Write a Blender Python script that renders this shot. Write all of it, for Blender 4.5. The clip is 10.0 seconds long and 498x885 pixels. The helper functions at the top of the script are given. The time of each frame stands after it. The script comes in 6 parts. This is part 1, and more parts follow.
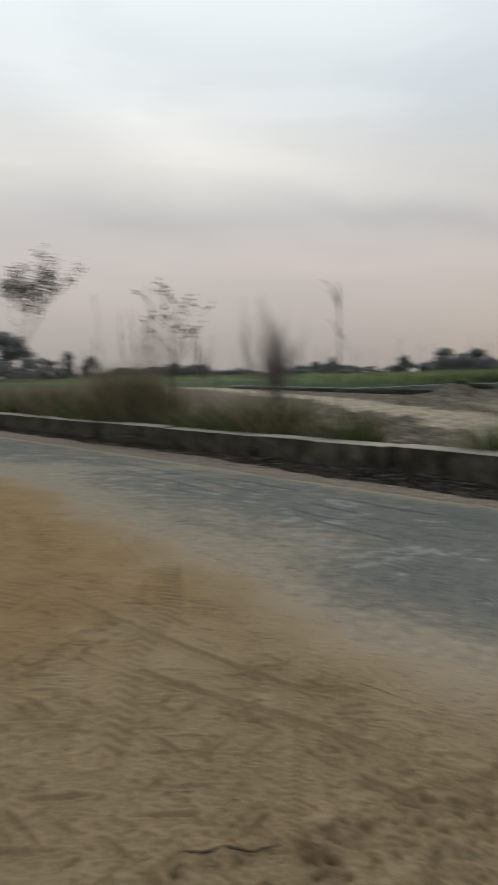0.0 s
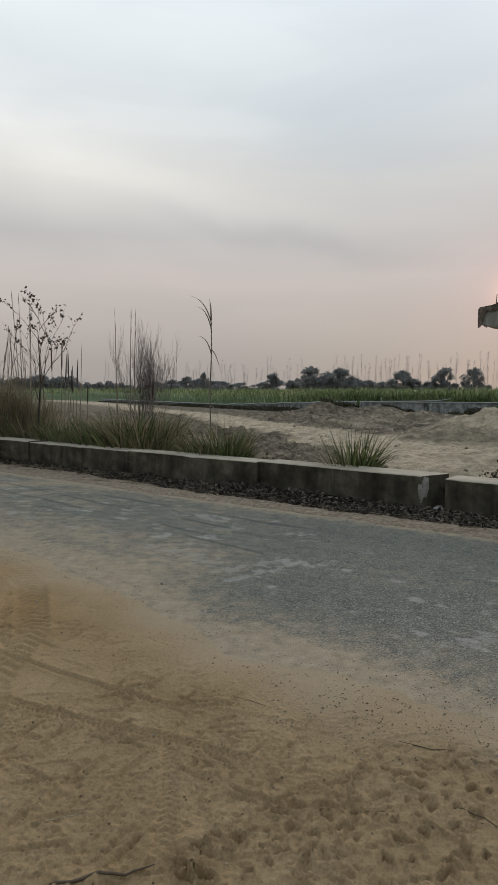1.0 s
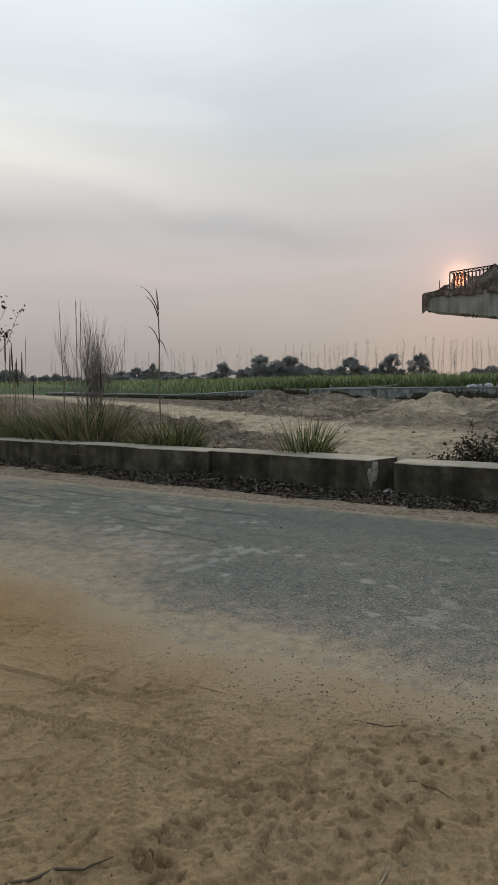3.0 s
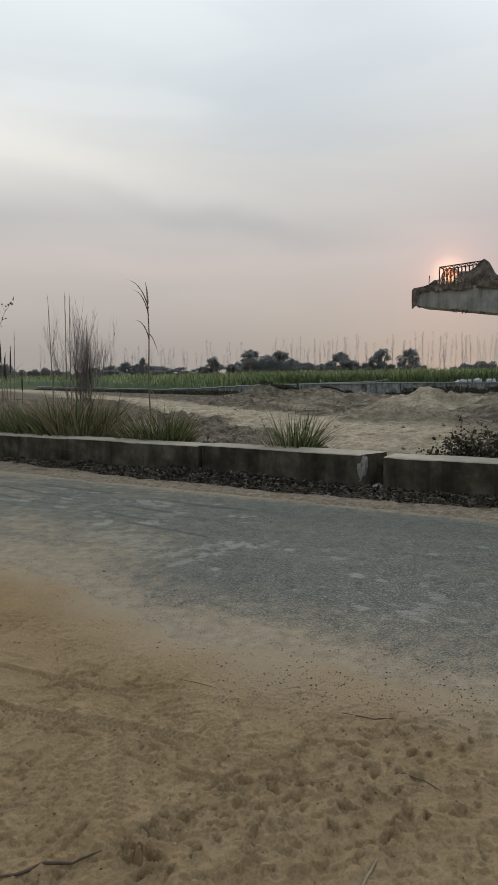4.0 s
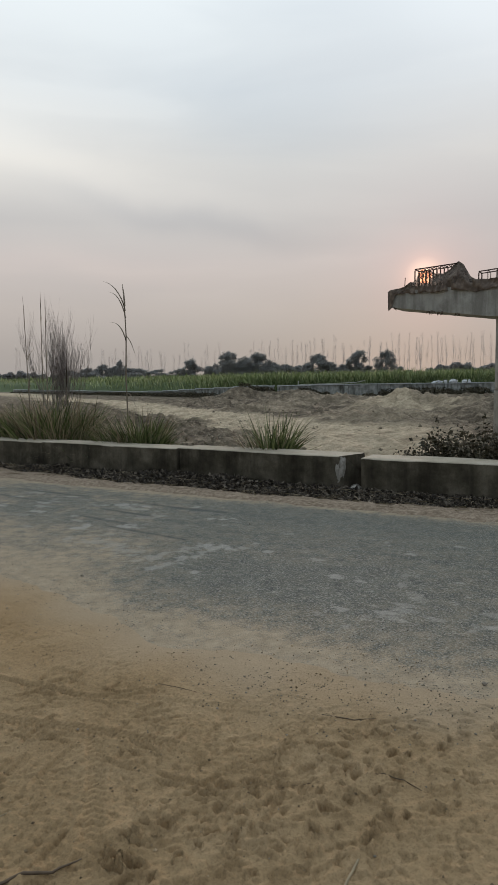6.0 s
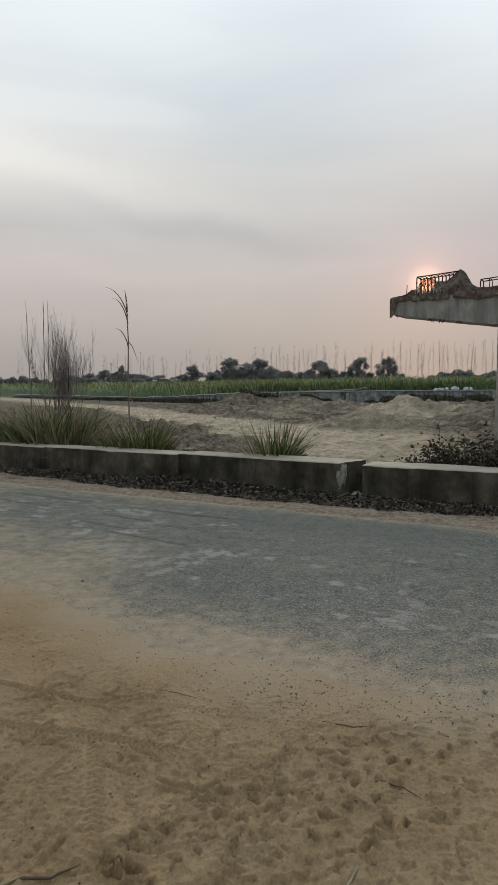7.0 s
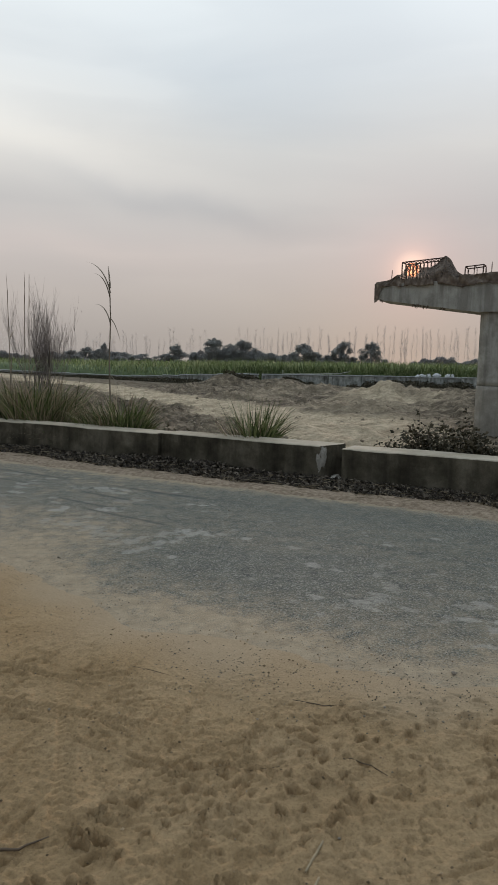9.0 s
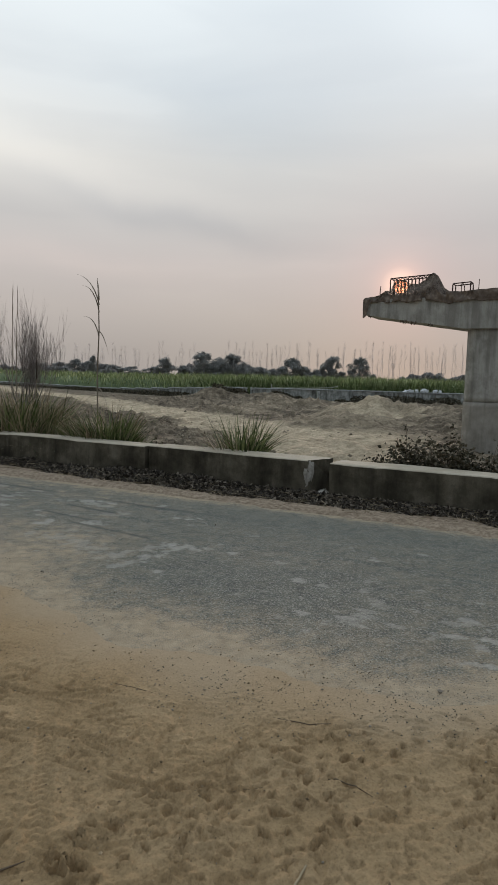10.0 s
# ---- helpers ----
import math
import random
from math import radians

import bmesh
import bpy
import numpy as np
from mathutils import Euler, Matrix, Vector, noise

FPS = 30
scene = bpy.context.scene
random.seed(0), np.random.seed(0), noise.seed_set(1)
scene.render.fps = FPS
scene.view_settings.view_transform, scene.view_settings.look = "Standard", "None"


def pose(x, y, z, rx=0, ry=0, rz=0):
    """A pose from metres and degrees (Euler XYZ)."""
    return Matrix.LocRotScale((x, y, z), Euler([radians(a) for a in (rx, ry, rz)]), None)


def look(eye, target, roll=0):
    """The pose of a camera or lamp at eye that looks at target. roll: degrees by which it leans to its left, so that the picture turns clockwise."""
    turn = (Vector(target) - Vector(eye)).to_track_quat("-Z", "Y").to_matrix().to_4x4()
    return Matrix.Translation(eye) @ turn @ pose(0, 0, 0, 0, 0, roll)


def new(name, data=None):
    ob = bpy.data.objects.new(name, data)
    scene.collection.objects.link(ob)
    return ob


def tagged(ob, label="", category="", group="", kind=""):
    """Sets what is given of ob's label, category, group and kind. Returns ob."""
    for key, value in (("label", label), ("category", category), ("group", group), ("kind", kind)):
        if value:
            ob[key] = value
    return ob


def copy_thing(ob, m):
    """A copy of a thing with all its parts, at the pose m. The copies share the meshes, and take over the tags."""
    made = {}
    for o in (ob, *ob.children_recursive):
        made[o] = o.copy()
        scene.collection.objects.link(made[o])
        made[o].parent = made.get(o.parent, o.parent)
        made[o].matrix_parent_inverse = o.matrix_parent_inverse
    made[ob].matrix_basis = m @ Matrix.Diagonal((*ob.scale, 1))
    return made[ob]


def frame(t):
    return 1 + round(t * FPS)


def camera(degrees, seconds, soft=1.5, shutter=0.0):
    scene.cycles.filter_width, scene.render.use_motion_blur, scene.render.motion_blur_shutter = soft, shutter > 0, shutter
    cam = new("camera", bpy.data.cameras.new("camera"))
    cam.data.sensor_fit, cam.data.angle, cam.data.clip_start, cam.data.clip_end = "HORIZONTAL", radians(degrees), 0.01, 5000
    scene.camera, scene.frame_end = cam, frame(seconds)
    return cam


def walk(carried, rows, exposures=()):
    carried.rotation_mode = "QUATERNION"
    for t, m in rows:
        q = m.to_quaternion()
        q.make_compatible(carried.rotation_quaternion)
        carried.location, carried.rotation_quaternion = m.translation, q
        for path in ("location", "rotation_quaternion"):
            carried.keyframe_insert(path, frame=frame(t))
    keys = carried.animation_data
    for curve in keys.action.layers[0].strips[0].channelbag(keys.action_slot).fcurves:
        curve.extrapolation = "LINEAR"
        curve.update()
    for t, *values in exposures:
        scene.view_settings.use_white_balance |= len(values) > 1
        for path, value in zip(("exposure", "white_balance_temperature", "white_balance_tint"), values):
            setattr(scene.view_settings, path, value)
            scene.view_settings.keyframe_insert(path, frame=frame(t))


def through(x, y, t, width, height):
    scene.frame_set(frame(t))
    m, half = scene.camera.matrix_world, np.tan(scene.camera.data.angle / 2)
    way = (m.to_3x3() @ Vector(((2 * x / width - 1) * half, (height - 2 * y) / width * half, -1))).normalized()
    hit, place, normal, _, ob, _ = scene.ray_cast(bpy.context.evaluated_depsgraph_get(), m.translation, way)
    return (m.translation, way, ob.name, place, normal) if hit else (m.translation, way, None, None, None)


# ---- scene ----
cam = camera(40.8, 10.0, soft=0.85, shutter=0.5)
START = [
    (0, pose(-0.008, 0.02, 1.597, 84.24, 0.75, 16.73)),
    (0.1, pose(-0.008, 0.02, 1.597, 84.14, 0.63, 12.66)),
    (0.2, pose(-0.008, 0.02, 1.597, 84.98, 0.95, 10.3)),
    (0.3, pose(-0.008, 0.02, 1.597, 85.09, 0.85, 9.1)),
]
PATH = [
    (0.5, (-0.008, 0.021, 1.597), (-0.223, 2.003, 1.436), 0.1),
    (1, (-0.017, -0.015, 1.606), (-0.217, 1.969, 1.449), 0.5),
    (1.5, (-0.006, -0.023, 1.6), (-0.099, 1.967, 1.428), -0.4),
    (2, (-0.004, -0.007, 1.594), (-0.072, 1.984, 1.415), -0.4),
    (3.5, (-0.002, -0.004, 1.595), (-0.052, 1.986, 1.399), -0.9),
    (4, (-0.001, -0.003, 1.591), (-0.028, 1.986, 1.387), -0.6),
    (4.5, (-0.001, 0.0, 1.591), (-0.003, 1.989, 1.383), -0.8),
    (5, (0.0, 0.006, 1.591), (0.029, 1.995, 1.385), -0.7),
    (5.5, (0.0, 0.005, 1.593), (0.036, 1.994, 1.387), -0.9),
    (7, (-0.002, -0.01, 1.596), (0.032, 1.981, 1.415), -0.5),
    (7.5, (-0.014, -0.002, 1.593), (-0.031, 1.988, 1.39), -0.3),
    (8, (-0.002, -0.006, 1.588), (-0.011, 1.984, 1.383), 0.4),
    (8.5, (-0.013, -0.034, 1.597), (0.022, 1.952, 1.368), 1.1),
    (9, (0.013, -0.004, 1.587), (0.102, 1.98, 1.352), 1.1),
    (9.5, (0.008, 0.0, 1.596), (0.126, 1.985, 1.379), 2.1),
    (10, (0.024, 0.02, 1.588), (0.147, 2.007, 1.394), 1.7),
]
walk(cam, START + [(t, look(e, g, r)) for t, e, g, r in PATH], [(0, 0.13), (0.5, 0.08), (1.5, 0.08), (4.5, 0.10), (5.5, 0.14), (7, 0.13), (8.5, 0.11), (9.5, 0.15), (10, 0.14)])

# ---------------------------------------------------------------- light
SUN_AZ, SUN_EL = -15.7, 7.75          # degrees; azimuth counted to the left of +y
SUN_DIR = Vector((-math.sin(radians(SUN_AZ)) * math.cos(radians(SUN_EL)),
                  math.cos(radians(SUN_AZ)) * math.cos(radians(SUN_EL)), math.sin(radians(SUN_EL))))


def node(nt, kind, **values):
    n = nt.nodes.new(kind)
    for key, value in values.items():
        if key.startswith("in_"):
            k = key[3:]
            n.inputs[int(k) if k.isdigit() else k.replace("_", " ")].default_value = value
        else:
            setattr(n, key, value)
    return n


def ramp(nt, fac, stops, mode="LINEAR"):
    n = nt.nodes.new("ShaderNodeValToRGB")
    n.color_ramp.interpolation = mode
    el = n.color_ramp.elements
    while len(el) < len(stops):
        el.new(0.5)
    for e, (p, c) in zip(el, stops):
        e.position = p
        e.color = (*c, 1) if len(c) == 3 else c
    nt.links.new(fac, n.inputs[0])
    return n.outputs[0]


def mix(nt, fac, a, b, blend="MIX"):
    n = nt.nodes.new("ShaderNodeMix")
    n.data_type, n.blend_type = "RGBA", blend
    for sock, val in ((n.inputs[0], fac), (n.inputs[6], a), (n.inputs[7], b)):
        if isinstance(val, (int, float)):
            sock.default_value = val
        elif isinstance(val, tuple):
            sock.default_value = (*val, 1) if len(val) == 3 else val
        else:
            nt.links.new(val, sock)
    return n.outputs[2]


def maths(nt, op, a, b=0.0, clamp=False):
    n = nt.nodes.new("ShaderNodeMath")
    n.operation, n.use_clamp = op, clamp
    for sock, val in ((n.inputs[0], a), (n.inputs[1], b)):
        if isinstance(val, (int, float)):
            sock.default_value = val
        else:
            nt.links.new(val, sock)
    return n.outputs[0]


def build_world():
    w = bpy.data.worlds.new("evening_sky")
    scene.world = w
    w.use_nodes = True
    nt = w.node_tree
    nt.nodes.clear()
    L = nt.links.new
    co = node(nt, "ShaderNodeTexCoord").outputs["Generated"]
    sep = node(nt, "ShaderNodeSeparateXYZ")
    L(co, sep.inputs[0])
    z = sep.outputs[2]
    # thin overcast: colour by height above the horizon
    veil = ramp(nt, maths(nt, "MULTIPLY", z, 1.6, True), [
        (0.0, (0.292, 0.274, 0.266)), (0.06, (0.322, 0.296, 0.284)), (0.15, (0.398, 0.362, 0.344)), (0.26, (0.468, 0.432, 0.42)), (0.34, (0.475, 0.462, 0.455)),
        (0.46, (0.585, 0.58, 0.565)), (0.60, (0.60, 0.635, 0.66)), (0.85, (0.68, 0.75, 0.80)), (1.0, (0.70, 0.78, 0.86))])
    # cloud bands, long and low, drifting down to the right
    mp = node(nt, "ShaderNodeMapping", in_Rotation=(0.0, radians(11), 0.0), in_Scale=(1.3, 0.8, 6.5), in_Location=(0.35, 0.2, 0.1))
    L(co, mp.inputs[0])
    n1 = node(nt, "ShaderNodeTexNoise", in_Scale=1.55, in_Detail=5.0, in_Roughness=0.48, in_Distortion=0.35)
    L(mp.outputs[0], n1.inputs["Vector"])
    bands = ramp(nt, n1.outputs["Fac"], [(0.34, (0.95, 0.953, 0.96)), (0.5, (0.99, 0.99, 0.99)), (0.66, (1.06, 1.055, 1.045))], "EASE")
    sky = mix(nt, maths(nt, "MULTIPLY", maths(nt, "ADD", z, -0.03), 7.0, True), veil, mix(nt, 1.0, veil, bands, "MULTIPLY"))
    # the larger cloud banks: azimuth, height and spread in degrees, slope, gain
    az = maths(nt, "MULTIPLY", maths(nt, "ARCTAN2", sep.outputs[0], sep.outputs[1]), 180 / math.pi)
    el = maths(nt, "MULTIPLY", maths(nt, "ARCSINE", z), 180 / math.pi)
    drift = node(nt, "ShaderNodeTexNoise", in_Scale=4.5, in_Detail=4.0, in_Roughness=0.5)
    L(co, drift.inputs["Vector"])
    wav = maths(nt, "MULTIPLY", maths(nt, "ADD", drift.outputs["Fac"], -0.5), 5.5)
    for a0, e0, sa, se, slope, gain in ((-20, 17.3, 16, 2.8, -0.20, (1.16, 1.15, 1.13)), (-3, 12.4, 12, 1.1, -0.17, (0.87, 0.885, 0.91)), (3, 20.0, 11, 3.6, -0.12, (0.895, 0.925, 0.955)),
                                        (21, 25.5, 9, 4.0, -0.25, (1.17, 1.16, 1.14)), (-26, 12.8, 9, 1.2, -0.05, (0.91, 0.92, 0.935)), (-10, 8.6, 12, 1.3, -0.05, (1.06, 1.04, 1.03))):
        da = maths(nt, "ADD", az, -a0)
        de = maths(nt, "ADD", maths(nt, "ADD", maths(nt, "ADD", el, wav), -e0), maths(nt, "MULTIPLY", da, -slope))
        pa, pe = maths(nt, "DIVIDE", da, sa), maths(nt, "DIVIDE", de, se)
        fall = maths(nt, "EXPONENT", maths(nt, "MULTIPLY", maths(nt, "ADD", maths(nt, "MULTIPLY", pa, pa), maths(nt, "MULTIPLY", pe, pe)), -1.0))
        sky = mix(nt, fall, sky, mix(nt, 1.0, sky, gain, "MULTIPLY"))
    # the clear sky behind the cloud
    ns = node(nt, "ShaderNodeTexSky", sky_type="NISHITA", sun_disc=False, sun_elevation=radians(SUN_EL),
              sun_rotation=radians(-SUN_AZ), dust_density=1.0)
    clear = mix(nt, 1.0, ns.outputs[0], (0.05, 0.05, 0.05), "MULTIPLY")
    sky = mix(nt, 0.03, sky, clear)
    # the low sun seen through the haze
    dot = node(nt, "ShaderNodeVectorMath", operation="DOT_PRODUCT", in_1=tuple(SUN_DIR))
    nrm = node(nt, "ShaderNodeVectorMath", operation="NORMALIZE")
    L(co, nrm.inputs[0])
    L(nrm.outputs[0], dot.inputs[0])
    d = dot.outputs["Value"]
    wide = ramp(nt, maths(nt, "POWER", maths(nt, "MAXIMUM", d, 0.0), 150.0), [(0.0, (0, 0, 0)), (0.5, (0.016, 0.0, 0.002)), (1.0, (0.06, 0.006, 0.006))])
    tight = ramp(nt, maths(nt, "POWER", maths(nt, "MAXIMUM", d, 0.0), 2600.0), [(0.0, (0, 0, 0)), (0.35, (0.10, 0.04, 0.02)), (1.0, (0.52, 0.29, 0.17))])
    disc = ramp(nt, maths(nt, "GREATER_THAN", d, math.cos(radians(0.55))), [(0.0, (0, 0, 0)), (1.0, (3.2, 0.75, 0.17))])
    for glow in (wide, tight, disc):
        sky = mix(nt, 1.0, sky, glow, "ADD")
    # towards the east the evening sky is dimmer
    away = ramp(nt, maths(nt, "ADD", maths(nt, "MULTIPLY", d, 0.5), 0.5), [(0.0, (0.40, 0.43, 0.48)), (0.45, (0.62, 0.65, 0.69)), (0.8, (1, 1, 1))])
    sky = mix(nt, 1.0, sky, away, "MULTIPLY")
    # thinner cloud to the north, thicker over the sun
    side = ramp(nt, maths(nt, "ADD", maths(nt, "MULTIPLY", sep.outputs[0], 0.5), 0.5), [(0.2, (1.20, 1.19, 1.17)), (0.5, (1.13, 1.13, 1.125)), (0.68, (1.08, 1.08, 1.09))])
    sky = mix(nt, 1.0, sky, side, "MULTIPLY")
    bg = node(nt, "ShaderNodeBackground", in_Strength=1.0)
    L(sky, bg.inputs[0])
    out = node(nt, "ShaderNodeOutputWorld")
    L(bg.outputs[0], out.inputs[0])


build_world()
sun = bpy.data.lights.new("sun", "SUN")
sun.energy, sun.angle, sun.color = 1.0, radians(10), (1.0, 0.76, 0.62)
sun_ob = new("sun", sun)
sun_ob.matrix_world = look(SUN_DIR * 100, (0, 0, 0))

# ---------------------------------------------------------------- plan: along (u) and across (v) the roadside wall
UX, UY = 0.859, -0.511
OX, OY = -0.88, 10.2


def at(u, v, z=0.0):
    return Vector((OX + u * UX - v * UY, OY + u * UY + v * UX, z))


def uv_of(x, y):
    return (x - OX) * UX + (y - OY) * UY, -(x - OX) * UY + (y - OY) * UX


TURN = math.degrees(math.atan2(UY, UX))


def vnoise(x, y, seed=0):
    """Smooth value noise, -1 to 1, for arrays."""
    x, y = np.asarray(x, float), np.asarray(y, float)
    xi, yi = np.floor(x).astype(np.int64), np.floor(y).astype(np.int64)
    fx, fy = x - xi, y - yi
    fx, fy = fx * fx * (3 - 2 * fx), fy * fy * (3 - 2 * fy)

    def h(a, b):
        n = (a * 374761393 + b * 668265263 + seed * 974634777) & 0xFFFFFFFF
        n = ((n ^ (n >> 13)) * 1274126177) & 0xFFFFFFFF
        return ((n ^ (n >> 16)) & 0xFFFF) / 32767.5 - 1.0
    a, b, c, d = h(xi, yi), h(xi + 1, yi), h(xi, yi + 1), h(xi + 1, yi + 1)
    return (a * (1 - fx) + b * fx) * (1 - fy) + (c * (1 - fx) + d * fx) * fy


def fbm(x, y, octaves=4, seed=0, gain=0.5):
    out, amp = 0.0, 1.0
    for k in range(octaves):
        out = out + amp * vnoise(x * 2 ** k + 17.3 * k, y * 2 ** k - 9.1 * k, seed + k)
        amp *= gain
    return out


def chance(a, b, seed):
    """A repeatable random number, 0 to 1, for each whole-number cell."""
    n = (a * 374761393 + b * 668265263 + seed * 974634777) & 0xFFFFFFFF
    n = ((n ^ (n >> 13)) * 1274126177) & 0xFFFFFFFF
    return ((n ^ (n >> 16)) & 0xFFFF) / 65535.0


def pits(p, q, seed, share=0.7, low=0.28, high=0.5, rim=0.35):
    """Jittered round pits, about one to a unit cell, with a pushed-up rim: -1 at the bottom."""
    xi, yi = np.floor(p).astype(np.int64), np.floor(q).astype(np.int64)
    out = np.zeros(np.shape(p))
    for di in (-1, 0, 1):
        for dj in (-1, 0, 1):
            a, b = xi + di, yi + dj
            r = low + (high - low) * chance(a, b, seed + 2)
            d = np.hypot(p - a - 0.2 - 0.6 * chance(a, b, seed), q - b - 0.2 - 0.6 * chance(a, b, seed + 1)) / r
            deep = np.where(chance(a, b, seed + 3) < share, 0.5 + 0.5 * chance(a, b, seed + 4), 0.0)
            out = out + deep * (rim * np.exp(-((d - 1.15) / 0.22) ** 2) - (1 - smooth(0.58, 1.02, d)))
    return out


def smooth(a, b, x):
    t = np.clip((x - a) / (b - a), 0, 1)
    return t * t * (3 - 2 * t)


def to_line(x, y, pts):
    """Distance to a polyline, and how far along it."""
    best, where, run = np.full(np.shape(x), 1e9), np.zeros(np.shape(x)), 0.0
    side = np.zeros(np.shape(x))
    for (ax, ay), (bx, by) in zip(pts, pts[1:]):
        dx, dy = bx - ax, by - ay
        ln = math.hypot(dx, dy)
        t = np.clip(((x - ax) * dx + (y - ay) * dy) / ln ** 2, 0, 1)
        dist = np.hypot(x - ax - t * dx, y - ay - t * dy)
        near = dist < best
        best = np.where(near, dist, best)
        where = np.where(near, run + t * ln, where)
        side = np.where(near, ((x - ax) * dy - (y - ay) * dx) / ln, side)
        run += ln
    return best, where, side


SAND_U = [-40, -12, -7, -4.6, -2.6, -0.47, 1.08, 2.23, 3.03, 3.55, 3.97, 4.55, 5.11, 5.37, 5.7, 6.6, 9, 40]
SAND_V = [-4.6, -4.4, -3.9, -3.6, -3.85, -4.19, -4.45, -4.58, -4.87, -5.03, -5.05, -4.98, -4.93, -4.85, -4.6, -4.5, -4.8, -4.8]
TRACK = [(-60, 120), (-22, 68), (-11.4, 48), (-6.3, 39), (-2.3, 29.5), (0.4, 23.5), (2.2, 19), (2.6, 15.5)]


HILLS = [  # spoil heaps: place, height, spread, turn, how sandy
    (7.7, 30.5, 0.80, 1.3, 2.6, 0.3, 0.9), (6.6, 27.6, 0.50, 1.0, 1.8, 0.5, 0.85), (5.4, 25.0, 0.36, 0.9, 1.6, 0.5, 0.8), (4.3, 22.8, 0.28, 0.9, 1.5, 0.5, 0.7),
    (3.7, 36.0, 0.62, 1.2, 2.0, 0.0, 0.35), (2.3, 33.0, 0.42, 1.2, 1.6, 0.2, 0.3), (5.4, 35.0, 0.46, 1.1, 1.6, 0.1, 0.2), (1.0, 29.5, 0.26, 1.3, 1.5, 0.0, 0.3), (5.6, 30.0, 0.30, 1.0, 1.3, 0.0, 0.0),
    (10.2, 34.0, 0.45, 1.8, 1.8, 0.0, 0.1), (10.0, 26.0, 0.62, 1.7, 2.2, 0.0, 0.0), (8.2, 22.8, 0.34, 1.0, 1.4, 0.3, 0.0), (12.8, 25.5, 0.85, 2.0, 2.4, 0.0, 0.0), (9.0, 28.5, 0.4, 1.3, 1.5, 0.0, 0.15),
    (-4.0, 37.0, 0.24, 2.4, 1.6, 0.0, 0.0), (-1.4, 38.5, 0.28, 2.0, 1.6, 0.0, 0.0), (-3.0, 19.5, 0.10, 3.0, 2.4, 0.0, 0.0), (-8.0, 42.0, 0.22, 2.2, 1.8, 0.0, 0.0),
]


def sand_edge(u, v):
    return np.interp(u, SAND_U, SAND_V) + 0.10 * vnoise(u * 1.7, v * 1.7, 3) + 0.05 * vnoise(u * 6, v * 6, 4) + 0.02 * vnoise(u * 19, v * 19, 5)


TRACTOR = [  # deep broken lug prints: way points, width, depth
    ([(-0.95, 1.55), (-0.37, 1.98), (-0.02, 2.38), (0.40, 2.63), (0.80, 2.77), (1.3, 2.95), (2.2, 3.1)], 0.36, 0.040),
    ([(-0.55, 1.45), (-0.12, 1.82), (0.2, 2.16), (0.55, 2.33), (0.95, 2.42), (1.7, 2.5), (2.6, 2.5)], 0.30, 0.034),
    ([(-2.7, 2.2), (-2.1, 3.3), (-2.0, 4.2), (-2.35, 5.2), (-3.3, 6.4)], 0.30, 0.024),
]
TYRES = [  # ribbed wheel marks: way points, width, lug spacing, depth
    ([(-1.4, 2.4), (-1.75, 3.3), (-1.85, 4.1), (-2.3, 5.1), (-3.3, 6.3)], 0.22, 0.085, 0.016),
    ([(-0.15, 3.15), (-0.36, 3.44), (-0.94, 4.2), (-1.8, 5.1), (-4.2, 7.0)], 0.045, 0.030, 0.016),
    ([(-0.05, 3.22), (-0.26, 3.50), (-0.84, 4.26), (-1.7, 5.2), (-4.1, 7.1)], 0.045, 0.030, 0.016),
    ([(-0.45, 1.7), (-0.53, 2.2), (-0.58, 2.53), (-0.80, 3.5), (-1.04, 4.41), (-1.3, 5.0)], 0.075, 0.036, 0.009),
    ([(0.1, 3.05), (-0.82, 3.23), (-1.37, 3.47), (-2.6, 4.1)], 0.05, 0.026, 0.020),
    ([(-0.3, 2.75), (-0.9, 2.95), (-1.6, 3.15), (-2.9, 3.5)], 0.07, 0.03, 0.016),
    ([(-3.4, 2.6), (-3.0, 3.8), (-3.6, 5.2), (-4.9, 6.7)], 0.26, 0.085, 0.016),
]
SOLES = [(0.67, 2.44, 1.15), (-0.95, 2.75, 0.5), (0.05, 2.93, 2.2), (1.15, 2.2, 1.3), (-1.25, 3.9, 0.9)]      # boot prints: place and heading


